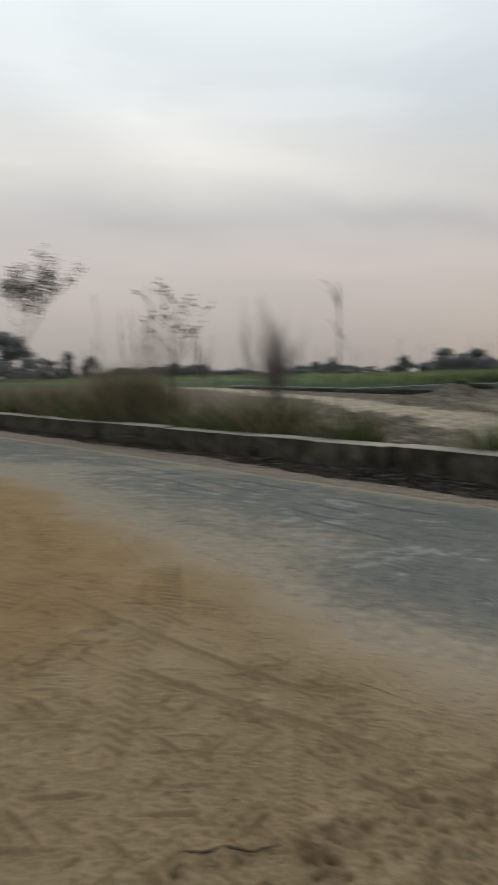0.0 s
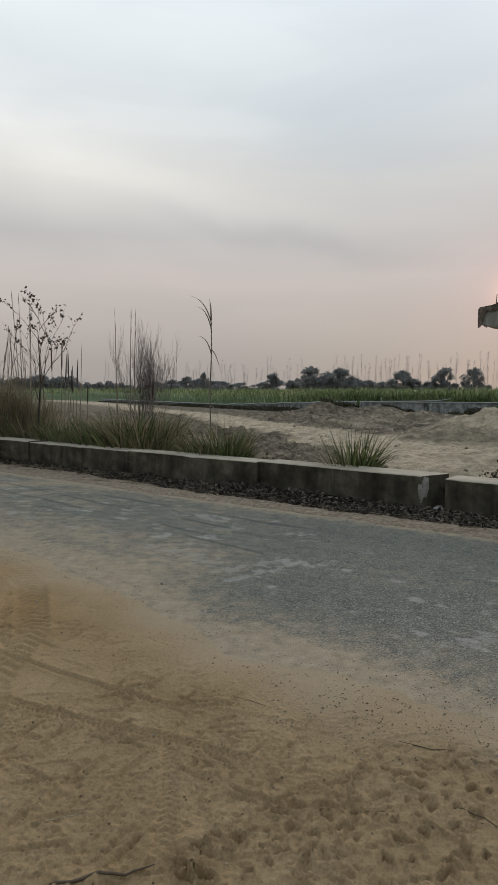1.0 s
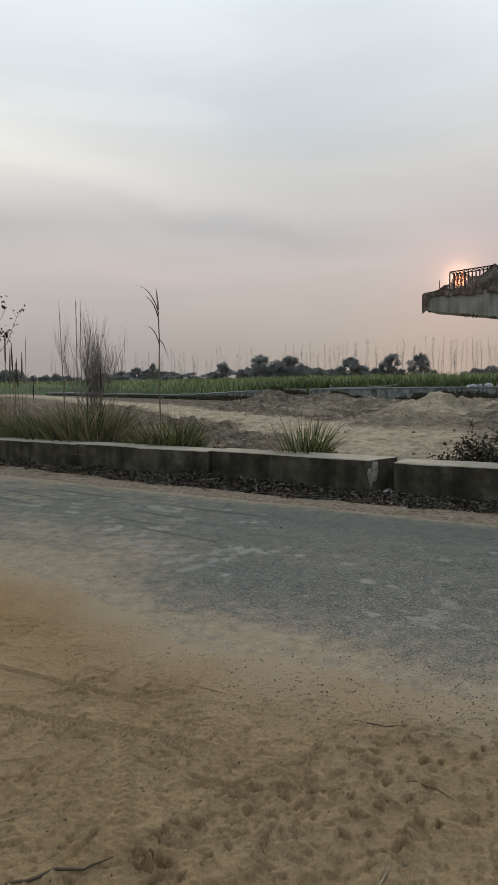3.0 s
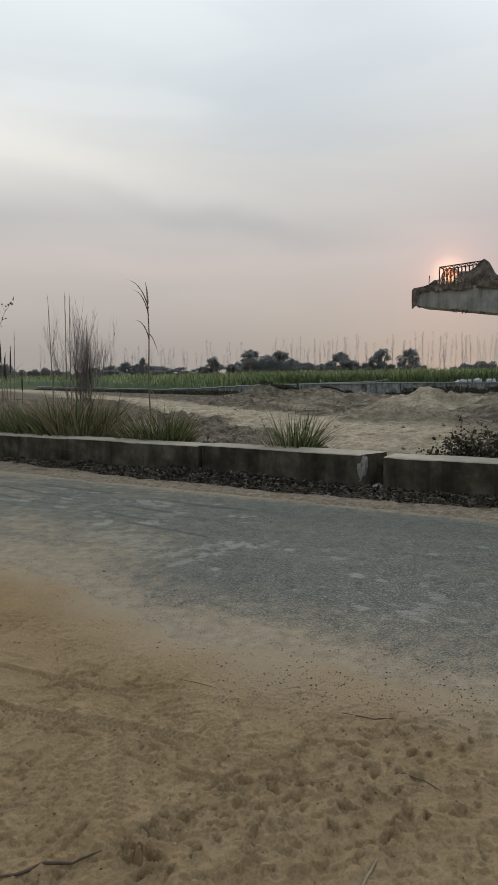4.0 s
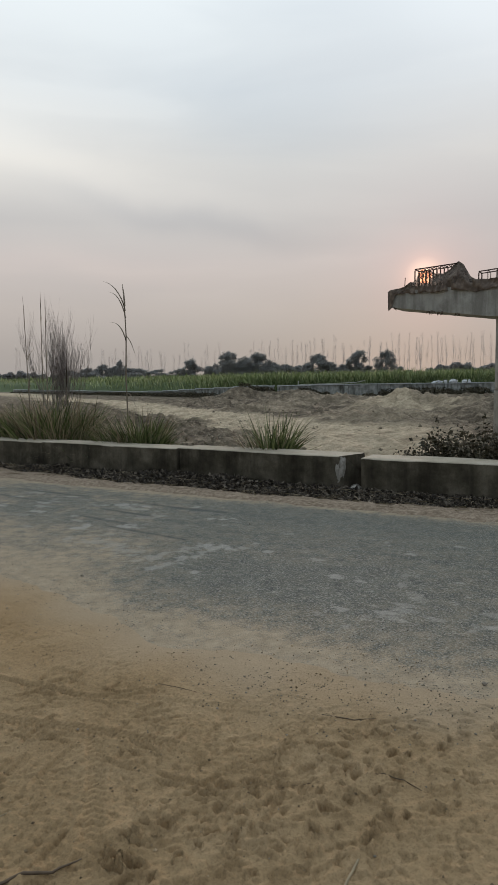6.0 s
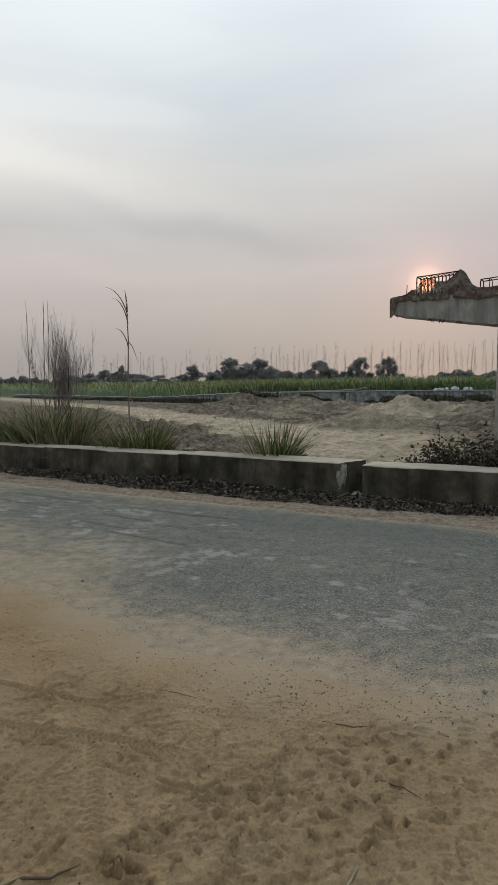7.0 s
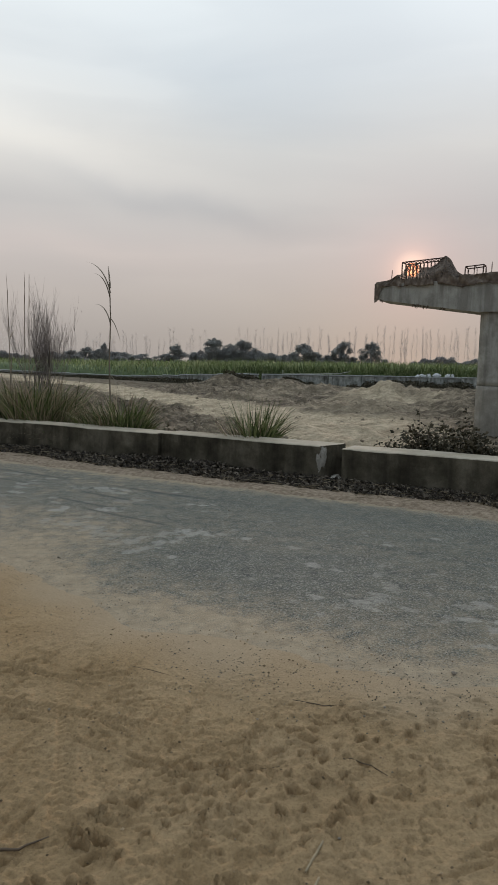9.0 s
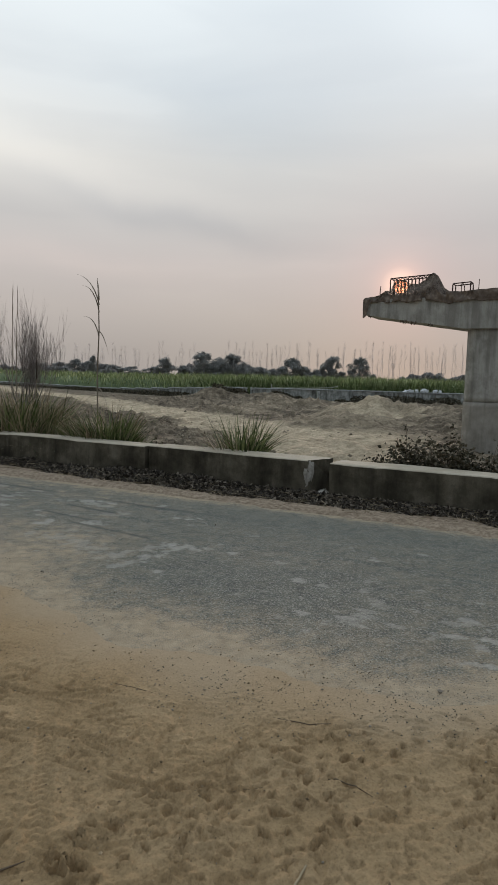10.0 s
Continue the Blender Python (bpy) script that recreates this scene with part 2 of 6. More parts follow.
def sand_marks(x, y, u, v, over):
    """The trodden surface of the sand: scuffs, hoof and lug pits, wheel marks, boot prints."""
    wx, wy = x + 0.018 * vnoise(x * 19, y * 19, 36) + 0.010 * vnoise(x * 47, y * 47, 31), y + 0.018 * vnoise(x * 19, y * 19, 37) + 0.010 * vnoise(x * 47, y * 47, 32)
    trodden = smooth(0.22, 0.9, over + 0.15 * vnoise(x * 2.1, y * 2.1, 34))
    patchy = smooth(-0.55, 0.5, vnoise(x * 1.4, y * 1.4, 39) + 0.4 * vnoise(x * 4.1, y * 4.1, 38))
    z = 0.005 * fbm(x * 3.2, y * 3.2, 3, 21, 0.5)
    crisp = fbm(x * 17, y * 17, 4, 27, 0.62)
    z = z + (0.45 + 0.55 * patchy) * (0.0040 * crisp - 0.007 * smooth(0.34, 0.46, crisp) + 0.0045 * fbm(x * 48, y * 48, 2, 29, 0.6))
    z = z + patchy * 0.010 * pits(wx * 13 + 0.3 * y, wy * 14, 50, 0.5, 0.12, 0.38, 0.5)
    z = z + (0.3 + 0.7 * patchy) * 0.010 * pits(wx * 24, wy * 30 + 3 * x, 55, 0.55, 0.2, 0.45, 0.5)
    # short dragged scrapes
    for turn, seed in ((0.35, 61), (-0.5, 66), (1.2, 71)):
        a, b = x * math.cos(turn) + y * math.sin(turn), y * math.cos(turn) - x * math.sin(turn)
        z = z + (0.4 + 0.6 * patchy) * 0.017 * pits(a * 2.6, b * 17, seed, 0.22, 0.15, 0.4, 0.5)
    for pts, width, depth in TRACTOR:
        dist, run, side = to_line(wx, wy, pts)
        m = dist < width
        lane = 1 - smooth(width * 0.40, width * 0.58, dist)
        lug = np.zeros(np.shape(x))
        lug[m] = pits((run[m] + 0.5 * np.abs(side[m])) / 0.075, side[m] / 0.085 + 0.5, int(width * 900), 0.72, 0.20, 0.46, 0.7)
        worn = 0.55 + 0.45 * smooth(-0.5, 0.4, vnoise(x * 1.9, y * 1.9, 43))
        z = z * (1 - 0.2 * lane) + depth * worn * (lane * (lug - 0.12) + 0.35 * np.exp(-((dist - width * 0.58) / 0.03) ** 2))
    for pts, width, lug, depth in TYRES:
        dist, run, side = to_line(x, y, pts)
        inside = 1 - smooth(width * 0.42, width * 0.55, dist)
        rim = np.exp(-((dist - width * 0.6) / (0.012 + 0.05 * width)) ** 2)
        saw = smooth(-0.35, 0.35, np.sin(2 * np.pi * (run + np.abs(side) * 0.9) / lug + 1.2 * vnoise(x * 3, y * 3, 41)))
        worn = 0.35 + 0.65 * smooth(-0.5, 0.4, vnoise(x * 1.6, y * 1.6, 44))
        z = z * (1 - 0.5 * inside) + worn * depth * (inside * (-1.0 + 1.0 * saw) + 0.5 * rim)
    for sx, sy, way in SOLES:
        a, b = (x - sx) * math.cos(way) + (y - sy) * math.sin(way), (y - sy) * math.cos(way) - (x - sx) * math.sin(way)
        r = np.hypot(a / 0.145, b / (0.052 - 0.06 * np.clip(a, -0.1, 0.1) * 0.4))
        sole = 1 - smooth(0.88, 1.02, r)
        z = z * (1 - 0.85 * sole) + sole * (-0.008 + 0.005 * (np.sin(a * 260) * np.sin(b * 260) > 0)) + 0.004 * np.exp(-((r - 1.12) / 0.09) ** 2)
    return trodden * z


def ground_height(x, y):
    u, v = uv_of(x, y)
    # sand by the road
    over = sand_edge(u, v) - v
    sand = -0.035 + 0.05 * smooth(-0.25, 0.5, over) + 0.006 * fbm(x * 1.6, y * 1.6, 3, 11) * smooth(0, 0.6, over)
    m = (v < -2.4) & (np.abs(y - 4.5) < 4.5) & (np.abs(x) < 9)
    if m.any():
        sand = sand.copy()
        sand[m] += sand_marks(x[m], y[m], u[m], v[m], over[m])
    # verge between the road and the wall
    verge = -0.06 + 0.085 * smooth(-1.06, -0.78, v + 0.06 * vnoise(u * 4, v * 4, 6) + 0.03 * vnoise(u * 14, v * 14, 7)) + 0.012 * fbm(x * 5, y * 5, 3, 51)
    z = np.where(v < -2.4, sand, verge)
    # the dug-over land behind the wall
    dist, run, side = to_line(x, y, TRACK)
    half = np.interp(y, [14, 18, 24, 35, 60, 130], [2.0, 2.1, 1.9, 1.5, 1.8, 2.5])
    path = 1 - smooth(half * 0.75, half * 1.2, dist + 0.5 * vnoise(x * 0.8, y * 0.8, 61))
    plaza = smooth(0.4, 1.6, x - 0.6) * (1 - smooth(4.2, 6.2, x - 0.12 * (y - 14))) * (1 - smooth(19.5, 22.5, y + 0.8 * vnoise(x * 0.7, y * 0.7, 63)))
    path = np.maximum(path, plaza * 0.9)
    fade = 1 - smooth(44, 50, y)
    lumpy = smooth(-0.4, 0.5, vnoise(x * 0.45, y * 0.45, 72))
    clod = np.zeros(np.shape(x))
    m = (v > 0.2) & (y < 50) & (np.abs(x) < 30)
    if m.any():
        a, b = x[m], y[m]
        clod[m] = (0.07 * fbm(a * 0.55, b * 0.55, 3, 71) + 0.09 * (1 - np.abs(fbm(a * 1.6, b * 1.2, 4, 73, 0.62))) ** 2 - 0.05 - lumpy[m] * (0.15 * pits(a * 1.1, b * 0.9, 74, 0.5, 0.2, 0.5, 0.1) + 0.10 * pits(a * 2.7, b * 2.2, 79, 0.5, 0.2, 0.5, 0.1))) * fade[m]
    hill, sandy = np.zeros(np.shape(x)), np.zeros(np.shape(x))
    for hx, hy, hh, sx, sy, tilt, light in HILLS:
        dx, dy = x - hx, y - hy
        dx, dy = dx * math.cos(tilt) + dy * math.sin(tilt), dy * math.cos(tilt) - dx * math.sin(tilt)
        r = np.sqrt((dx / sx) ** 2 + (dy / sy) ** 2) * (1 + 0.22 * vnoise(x * 1.1, y * 1.1, 80))
        one = np.clip(1 - r / 2.1, 0, 1) ** 1.25
        hill = np.maximum(hill, hh * one * (0.85 + 0.45 * (1 - np.abs(fbm(x * 1.0, y * 0.8, 4, 81, 0.6))) ** 2) + 0.5 * hill * one)
        sandy = np.maximum(sandy, light * smooth(0.12, 0.45, one + 0.2 * vnoise(x * 1.7, y * 1.7, 82)))
    berm = np.exp(-((y - 44.2) / 1.5) ** 2) * (0.42 * smooth(8, 3, x) + 0.12) * (1 + 0.5 * fbm(x * 0.5, y * 0.5, 3, 83)) * smooth(-4, 1, x)
    back = (clod * (1 - 0.70 * path) + hill * (1 - 0.9 * path) + berm + 0.05 * fbm(x * 1.7, y * 1.3, 4, 85, 0.6) * path * fade) * smooth(0.5, 2.2, v)
    path = np.maximum(path, sandy * (1 - 0.5 * lumpy))
    ruts = 0.03 * np.sin(side * 5.0) * (1 - smooth(0.8, 1.6, dist / half)) * fade
    back = back + ruts * smooth(1.5, 3, v)
    z = np.where(v > 0.2, back + 0.01, z)
    fresh = np.where(v < -2.4, 1 - smooth(0.0, 0.9, over + 0.25 * vnoise(x * 2, y * 2, 87)), 0)
    ochre = smooth(4.2, 0.6, u + 0.6 * vnoise(x * 1.1, y * 1.1, 89)) * smooth(0.2, 1.0, over)
    return z, path * smooth(0.6, 1.5, v), smooth(0.35, 0.6, v), fresh, smooth(-2.0, -1.5, v), ochre


def mesh_of(name, verts, faces, smooth_shade=True, attrs=None):
    """A mesh from arrays: verts (n, 3), faces (m, 3 or 4)."""
    verts, faces = np.asarray(verts, np.float32), np.asarray(faces, np.int32)
    me = bpy.data.meshes.new(name)
    m, k = faces.shape
    me.vertices.add(len(verts))
    me.vertices.foreach_set("co", verts.ravel())
    me.loops.add(m * k)
    me.loops.foreach_set("vertex_index", faces.ravel())
    me.polygons.add(m)
    me.polygons.foreach_set("loop_start", np.arange(0, m * k, k, dtype=np.int32))
    me.polygons.foreach_set("use_smooth", np.full(m, smooth_shade))
    me.update(calc_edges=True)
    for key, val in (attrs or {}).items():
        me.attributes.new(key, "FLOAT", "POINT").data.foreach_set("value", np.asarray(val, np.float32).ravel())
    return me


def sheet(nu, nv):
    i, j = np.meshgrid(np.arange(nu - 1), np.arange(nv - 1), indexing="ij")
    a = (i * nv + j).ravel()
    return np.stack([a, a + nv, a + nv + 1, a + 1], 1)


def spaced(*runs):
    """Grid lines: (start, end, step) runs joined."""
    out = []
    for a, b, step in runs:
        n = max(1, round((b - a) / step))
        out += [a + (b - a) * k / n for k in range(n)]
    return np.array(out + [runs[-1][1]])

# ---------------------------------------------------------------- materials
def material(name, rough=0.9, spec=0.3):
    m = bpy.data.materials.new(name)
    m.use_nodes = True
    nt = m.node_tree
    b = nt.nodes["Principled BSDF"]
    b.inputs["Roughness"].default_value = rough
    b.inputs["Specular IOR Level"].default_value = spec
    return m, nt, b


def noise_at(nt, scale, detail=4.0, rough=0.55, vector=None, stretch=None):
    co = vector or node(nt, "ShaderNodeNewGeometry").outputs["Position"]
    if stretch:
        mp = node(nt, "ShaderNodeMapping", in_Scale=stretch)
        nt.links.new(co, mp.inputs[0])
        co = mp.outputs[0]
    n = node(nt, "ShaderNodeTexNoise", in_Scale=scale, in_Detail=detail, in_Roughness=rough)
    nt.links.new(co, n.inputs["Vector"])
    return n.outputs["Fac"]


def bump(nt, b, height, strength, distance):
    n = node(nt, "ShaderNodeBump", in_Strength=strength, in_Distance=distance)
    nt.links.new(height, n.inputs["Height"])
    nt.links.new(n.outputs[0], b.inputs["Normal"])


def attr(nt, name):
    return node(nt, "ShaderNodeAttribute", attribute_name=name).outputs["Fac"]


def mat_ground():
    m, nt, b = material("sandy_earth", 0.95, 0.15)
    fine = noise_at(nt, 90, 5, 0.65)
    mid = noise_at(nt, 2.2, 5, 0.6)
    big = noise_at(nt, 0.35, 3, 0.5)
    sand = ramp(nt, mid, [(0.25, (0.278, 0.191, 0.100)), (0.5, (0.327, 0.230, 0.125)), (0.75, (0.38, 0.276, 0.158))])
    sand = mix(nt, 0.5, sand, ramp(nt, fine, [(0.32, (0.5, 0.48, 0.46)), (0.48, (1, 1, 1)), (0.70, (1.35, 1.35, 1.33))]), "MULTIPLY")
    sand = mix(nt, 0.6, sand, ramp(nt, big, [(0.35, (0.90, 0.88, 0.84)), (0.65, (1.08, 1.08, 1.08))]), "MULTIPLY")
    sand = mix(nt, attr(nt, "ochre"), sand, mix(nt, 1.0, sand, (0.97, 0.885, 0.75), "MULTIPLY"))
    sand = mix(nt, maths(nt, "MULTIPLY", attr(nt, "fresh"), 0.8), sand, ramp(nt, fine, [(0.3, (0.315, 0.245, 0.158)), (0.7, (0.40, 0.32, 0.217))]))
    foot = ramp(nt, noise_at(nt, 18, 5, 0.65), [(0.3, (0.15, 0.112, 0.078)), (0.5, (0.27, 0.21, 0.148)), (0.7, (0.40, 0.325, 0.24))])
    sand = mix(nt, attr(nt, "verge"), sand, foot)
    soil = ramp(nt, noise_at(nt, 1.9, 7, 0.72), [(0.36, (0.070, 0.056, 0.038)), (0.5, (0.175, 0.143, 0.10)), (0.64, (0.35, 0.29, 0.205))])
    soil = mix(nt, 0.7, soil, ramp(nt, noise_at(nt, 14, 4, 0.6), [(0.3, (0.62, 0.6, 0.6)), (0.7, (1.3, 1.3, 1.3))]), "MULTIPLY")
    pale = ramp(nt, noise_at(nt, 1.5, 6, 0.68), [(0.34, (0.33, 0.27, 0.178)), (0.66, (0.64, 0.535, 0.375))])
    pale = mix(nt, 0.5, pale, ramp(nt, noise_at(nt, 6, 5, 0.68), [(0.36, (0.62, 0.60, 0.57)), (0.48, (1, 1, 1)), (0.66, (1.25, 1.25, 1.25))]), "MULTIPLY")
    land = mix(nt, attr(nt, "path"), soil, pale)
    col = mix(nt, attr(nt, "behind"), sand, land)
    nt.links.new(col, b.inputs["Base Color"])
    near = mix(nt, 0.45, noise_at(nt, 45, 6, 0.72), noise_at(nt, 150, 4, 0.75))
    far = noise_at(nt, 5.5, 7, 0.75)
    hb = node(nt, "ShaderNodeBump", in_Strength=0.9, in_Distance=0.006)
    nt.links.new(near, hb.inputs["Height"])
    fb = node(nt, "ShaderNodeBump", in_Strength=1.0, in_Distance=0.11)
    nt.links.new(maths(nt, "MULTIPLY", far, attr(nt, "behind")), fb.inputs["Height"])
    nt.links.new(hb.outputs[0], fb.inputs["Normal"])
    nt.links.new(fb.outputs[0], b.inputs["Normal"])
    return m


def mat_road():
    m, nt, b = material("worn_asphalt", 0.85, 0.3)
    v = node(nt, "ShaderNodeTexVoronoi", in_Scale=105.0, in_Randomness=1.0)
    nt.links.new(node(nt, "ShaderNodeNewGeometry").outputs["Position"], v.inputs["Vector"])
    stones = ramp(nt, v.outputs["Color"], [(0.15, (0.018, 0.021, 0.018)), (0.55, (0.082, 0.090, 0.078)), (0.9, (0.37, 0.36, 0.315))])
    tar = ramp(nt, noise_at(nt, 3.5, 5, 0.6), [(0.3, (0.054, 0.068, 0.060)), (0.55, (0.095, 0.114, 0.100)), (0.75, (0.158, 0.176, 0.15))])
    base = mix(nt, 0.60, tar, stones)
    sand = ramp(nt, noise_at(nt, 11, 5, 0.6), [(0.3, (0.275, 0.217, 0.14)), (0.7, (0.40, 0.322, 0.216))])
    grit = maths(nt, "MULTIPLY", maths(nt, "ADD", noise_at(nt, 75, 4, 0.75), -0.5), 2.6)
    patch = maths(nt, "MULTIPLY", maths(nt, "ADD", noise_at(nt, 7, 6, 0.65), -0.5), 1.9)
    d = attr(nt, "dust")
    seen = maths(nt, "MULTIPLY", maths(nt, "ADD", grit, patch), maths(nt, "MULTIPLY", d, 2.0, True))
    fac = maths(nt, "ADD", d, seen, True)
    col = mix(nt, fac, base, sand)
    worn = ramp(nt, noise_at(nt, 25, 4, 0.6), [(0.3, (0.27, 0.262, 0.225)), (0.7, (0.43, 0.415, 0.36))])
    col = mix(nt, attr(nt, "pale"), col, worn)
    col = mix(nt, attr(nt, "polish"), col, (0.045, 0.050, 0.048))
    nt.links.new(col, b.inputs["Base Color"])
    bump(nt, b, mix(nt, 0.35, v.outputs["Distance"], noise_at(nt, 40, 4, 0.6)), 0.6, 0.006)
    return m


def mat_concrete(name, dark, mid, light, stain=0.5, streak=True, rough=0.92):
    m, nt, b = material(name, rough, 0.25)
    col = ramp(nt, noise_at(nt, 3.0, 6, 0.62), [(0.28, dark), (0.5, mid), (0.74, light)])
    grain = ramp(nt, noise_at(nt, 70, 4, 0.6), [(0.3, (0.8, 0.8, 0.8)), (0.7, (1.18, 1.18, 1.18))])
    col = mix(nt, 0.7, col, grain, "MULTIPLY")
    if streak:
        run = ramp(nt, noise_at(nt, 5.0, 4, 0.6, stretch=(1, 1, 0.10)), [(0.36, (0.40, 0.39, 0.37)), (0.55, (1, 1, 1))])
        col = mix(nt, stain, col, run, "MULTIPLY")
    spots = ramp(nt, noise_at(nt, 1.4, 5, 0.7), [(0.36, (0.5, 0.49, 0.46)), (0.52, (1, 1, 1))])
    col = mix(nt, stain, col, spots, "MULTIPLY")
    nt.links.new(col, b.inputs["Base Color"])
    bump(nt, b, mix(nt, 0.5, noise_at(nt, 30, 5, 0.6), noise_at(nt, 7, 3, 0.5)), 0.5, 0.012)
    return m


def mat_leaf(name, dark, mid, light, scale=3.0, rough=0.7, through=0.0):
    m, nt, b = material(name, rough, 0.25)
    isl = node(nt, "ShaderNodeNewGeometry").outputs["Random Per Island"]
    col = ramp(nt, isl, [(0.0, dark), (0.5, mid), (1.0, light)])
    col = mix(nt, 0.5, col, ramp(nt, noise_at(nt, scale, 3, 0.5), [(0.3, (0.7, 0.7, 0.68)), (0.7, (1.25, 1.25, 1.2))]), "MULTIPLY")
    nt.links.new(col, b.inputs["Base Color"])
    if through:
        tr = node(nt, "ShaderNodeBsdfTranslucent")
        nt.links.new(col, tr.inputs[0])
        ms = node(nt, "ShaderNodeMixShader", in_0=through)
        nt.links.new(b.outputs[0], ms.inputs[1])
        nt.links.new(tr.outputs[0], ms.inputs[2])
        nt.links.new(ms.outputs[0], nt.nodes["Material Output"].inputs[0])
    return m


def mat_cloth():
    m, nt, b = material("sacking", 0.95, 0.1)
    col = ramp(nt, noise_at(nt, 7, 5, 0.6), [(0.3, (0.09, 0.07, 0.056)), (0.55, (0.19, 0.155, 0.125)), (0.75, (0.31, 0.26, 0.21))])
    nt.links.new(col, b.inputs["Base Color"])
    bump(nt, b, noise_at(nt, 60, 4, 0.6), 0.5, 0.01)
    clear = node(nt, "ShaderNodeBsdfTransparent")
    thin = attr(nt, "thin")
    weave = ramp(nt, noise_at(nt, 34, 3, 0.6, stretch=(1, 1, 0.35)), [(0.38, (0, 0, 0)), (0.50, (1, 1, 1))])
    ms = node(nt, "ShaderNodeMixShader")
    nt.links.new(maths(nt, "MULTIPLY", thin, weave, True), ms.inputs[0])
    nt.links.new(b.outputs[0], ms.inputs[1])
    nt.links.new(clear.outputs[0], ms.inputs[2])
    nt.links.new(ms.outputs[0], nt.nodes["Material Output"].inputs[0])
    return m


M_GROUND, M_ROAD = mat_ground(), mat_road()
# Wall: side colour holds stains and backlit shade, top colour dust and skylight.
M_WALL = mat_concrete("stained_shaded_concrete", (0.038, 0.033, 0.021), (0.098, 0.086, 0.060), (0.20, 0.178, 0.132), 0.7)
M_WALLTOP = mat_concrete("dusty_skylit_concrete", (0.33, 0.285, 0.21), (0.40, 0.355, 0.27), (0.47, 0.42, 0.33), 0.2, False)
M_RUBBLE = mat_concrete("broken_concrete", (0.17, 0.16, 0.135), (0.29, 0.275, 0.235), (0.42, 0.40, 0.35), 0.3, False)
M_PIER = mat_concrete("pier_concrete", (0.32, 0.315, 0.28), (0.41, 0.405, 0.365), (0.50, 0.495, 0.45), 0.62)
M_CANAL = mat_concrete("lime_stained_concrete", (0.20, 0.21, 0.185), (0.38, 0.395, 0.36), (0.68, 0.68, 0.63), 0.85)
M_PIERLOW = mat_concrete("mud_splashed_concrete", (0.25, 0.235, 0.20), (0.33, 0.31, 0.265), (0.42, 0.395, 0.345), 0.4)
M_COPE = mat_concrete("pale_coping", (0.40, 0.42, 0.40), (0.5, 0.52, 0.5), (0.6, 0.62, 0.6), 0.3, False)
M_CLOTH = mat_cloth()
M_STEEL = mat_leaf("rusty_steel", (0.045, 0.026, 0.018), (0.07, 0.04, 0.028), (0.09, 0.055, 0.04), 12.0, 0.75)
M_GRASS = mat_leaf("green_grass", (0.034, 0.048, 0.016), (0.09, 0.12, 0.040), (0.25, 0.275, 0.12), 4.0, 0.6, 0.2)
M_DRY = mat_leaf("dry_grass", (0.14, 0.108, 0.064), (0.26, 0.208, 0.13), (0.46, 0.385, 0.265), 4.0, 0.7, 0.15)
M_REED = mat_leaf("dry_reed", (0.15, 0.122, 0.09), (0.24, 0.20, 0.15), (0.33, 0.285, 0.22), 5.0, 0.7)
M_SEED = mat_leaf("reed_seed_head", (0.05, 0.04, 0.033), (0.08, 0.064, 0.052), (0.11, 0.09, 0.072), 30.0, 0.9)
M_WEED = mat_leaf("dark_weed_leaf", (0.035, 0.032, 0.02), (0.07, 0.062, 0.036), (0.17, 0.145, 0.10), 9.0, 0.65, 0.1)
M_LITTER = mat_leaf("dead_leaves", (0.035, 0.029, 0.023), (0.072, 0.060, 0.046), (0.23, 0.195, 0.15), 20.0, 0.8)
M_BARK = mat_leaf("bark", (0.07, 0.06, 0.052), (0.085, 0.073, 0.062), (0.10, 0.085, 0.072), 6.0, 0.9)
M_TWIG = mat_leaf("bare_twigs", (0.16, 0.14, 0.13), (0.21, 0.185, 0.17), (0.26, 0.23, 0.21), 6.0, 0.9)
M_SAPLEAF = mat_leaf("sapling_leaf", (0.042, 0.038, 0.027), (0.06, 0.052, 0.036), (0.09, 0.07, 0.05), 20.0, 0.6, 0.1)
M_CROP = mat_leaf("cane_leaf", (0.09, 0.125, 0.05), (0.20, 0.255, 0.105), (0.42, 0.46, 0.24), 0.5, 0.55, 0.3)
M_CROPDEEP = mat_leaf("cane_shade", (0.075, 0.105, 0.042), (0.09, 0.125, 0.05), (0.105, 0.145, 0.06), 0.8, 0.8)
# distance haze mixed into the base colours: far leaves and wood paled to grey
M_FAR = mat_leaf("hazed_far_foliage", (0.30, 0.30, 0.295), (0.34, 0.345, 0.335), (0.39, 0.39, 0.375), 0.2, 0.8, 0.4)
# poplar trunks and twigs are paled almost to sky tone by painted haze
M_FARWOOD = mat_leaf("hazed_bare_wood", (0.66, 0.60, 0.58), (0.70, 0.64, 0.62), (0.74, 0.68, 0.66), 0.2, 0.9, 0.35)
M_FARWOODDARK = mat_leaf("hazed_far_wood", (0.30, 0.295, 0.29), (0.34, 0.335, 0.33), (0.38, 0.375, 0.37), 0.2, 0.9)
M_FARTWIG = mat_leaf("hazed_fine_twigs", (0.76, 0.70, 0.68), (0.79, 0.73, 0.71), (0.82, 0.76, 0.74), 0.2, 0.9, 0.4)
M_HAZEDHEDGE = mat_leaf("far_hedge", (0.28, 0.278, 0.275), (0.31, 0.308, 0.304), (0.34, 0.337, 0.333), 0.2, 0.9, 0.35)
M_STRAW = mat_leaf("straw", (0.30, 0.24, 0.15), (0.36, 0.29, 0.19), (0.42, 0.35, 0.24), 20.0, 0.8)
M_STICK = mat_leaf("dark_stick", (0.11, 0.08, 0.055), (0.135, 0.10, 0.068), (0.16, 0.12, 0.085), 20.0, 0.85)
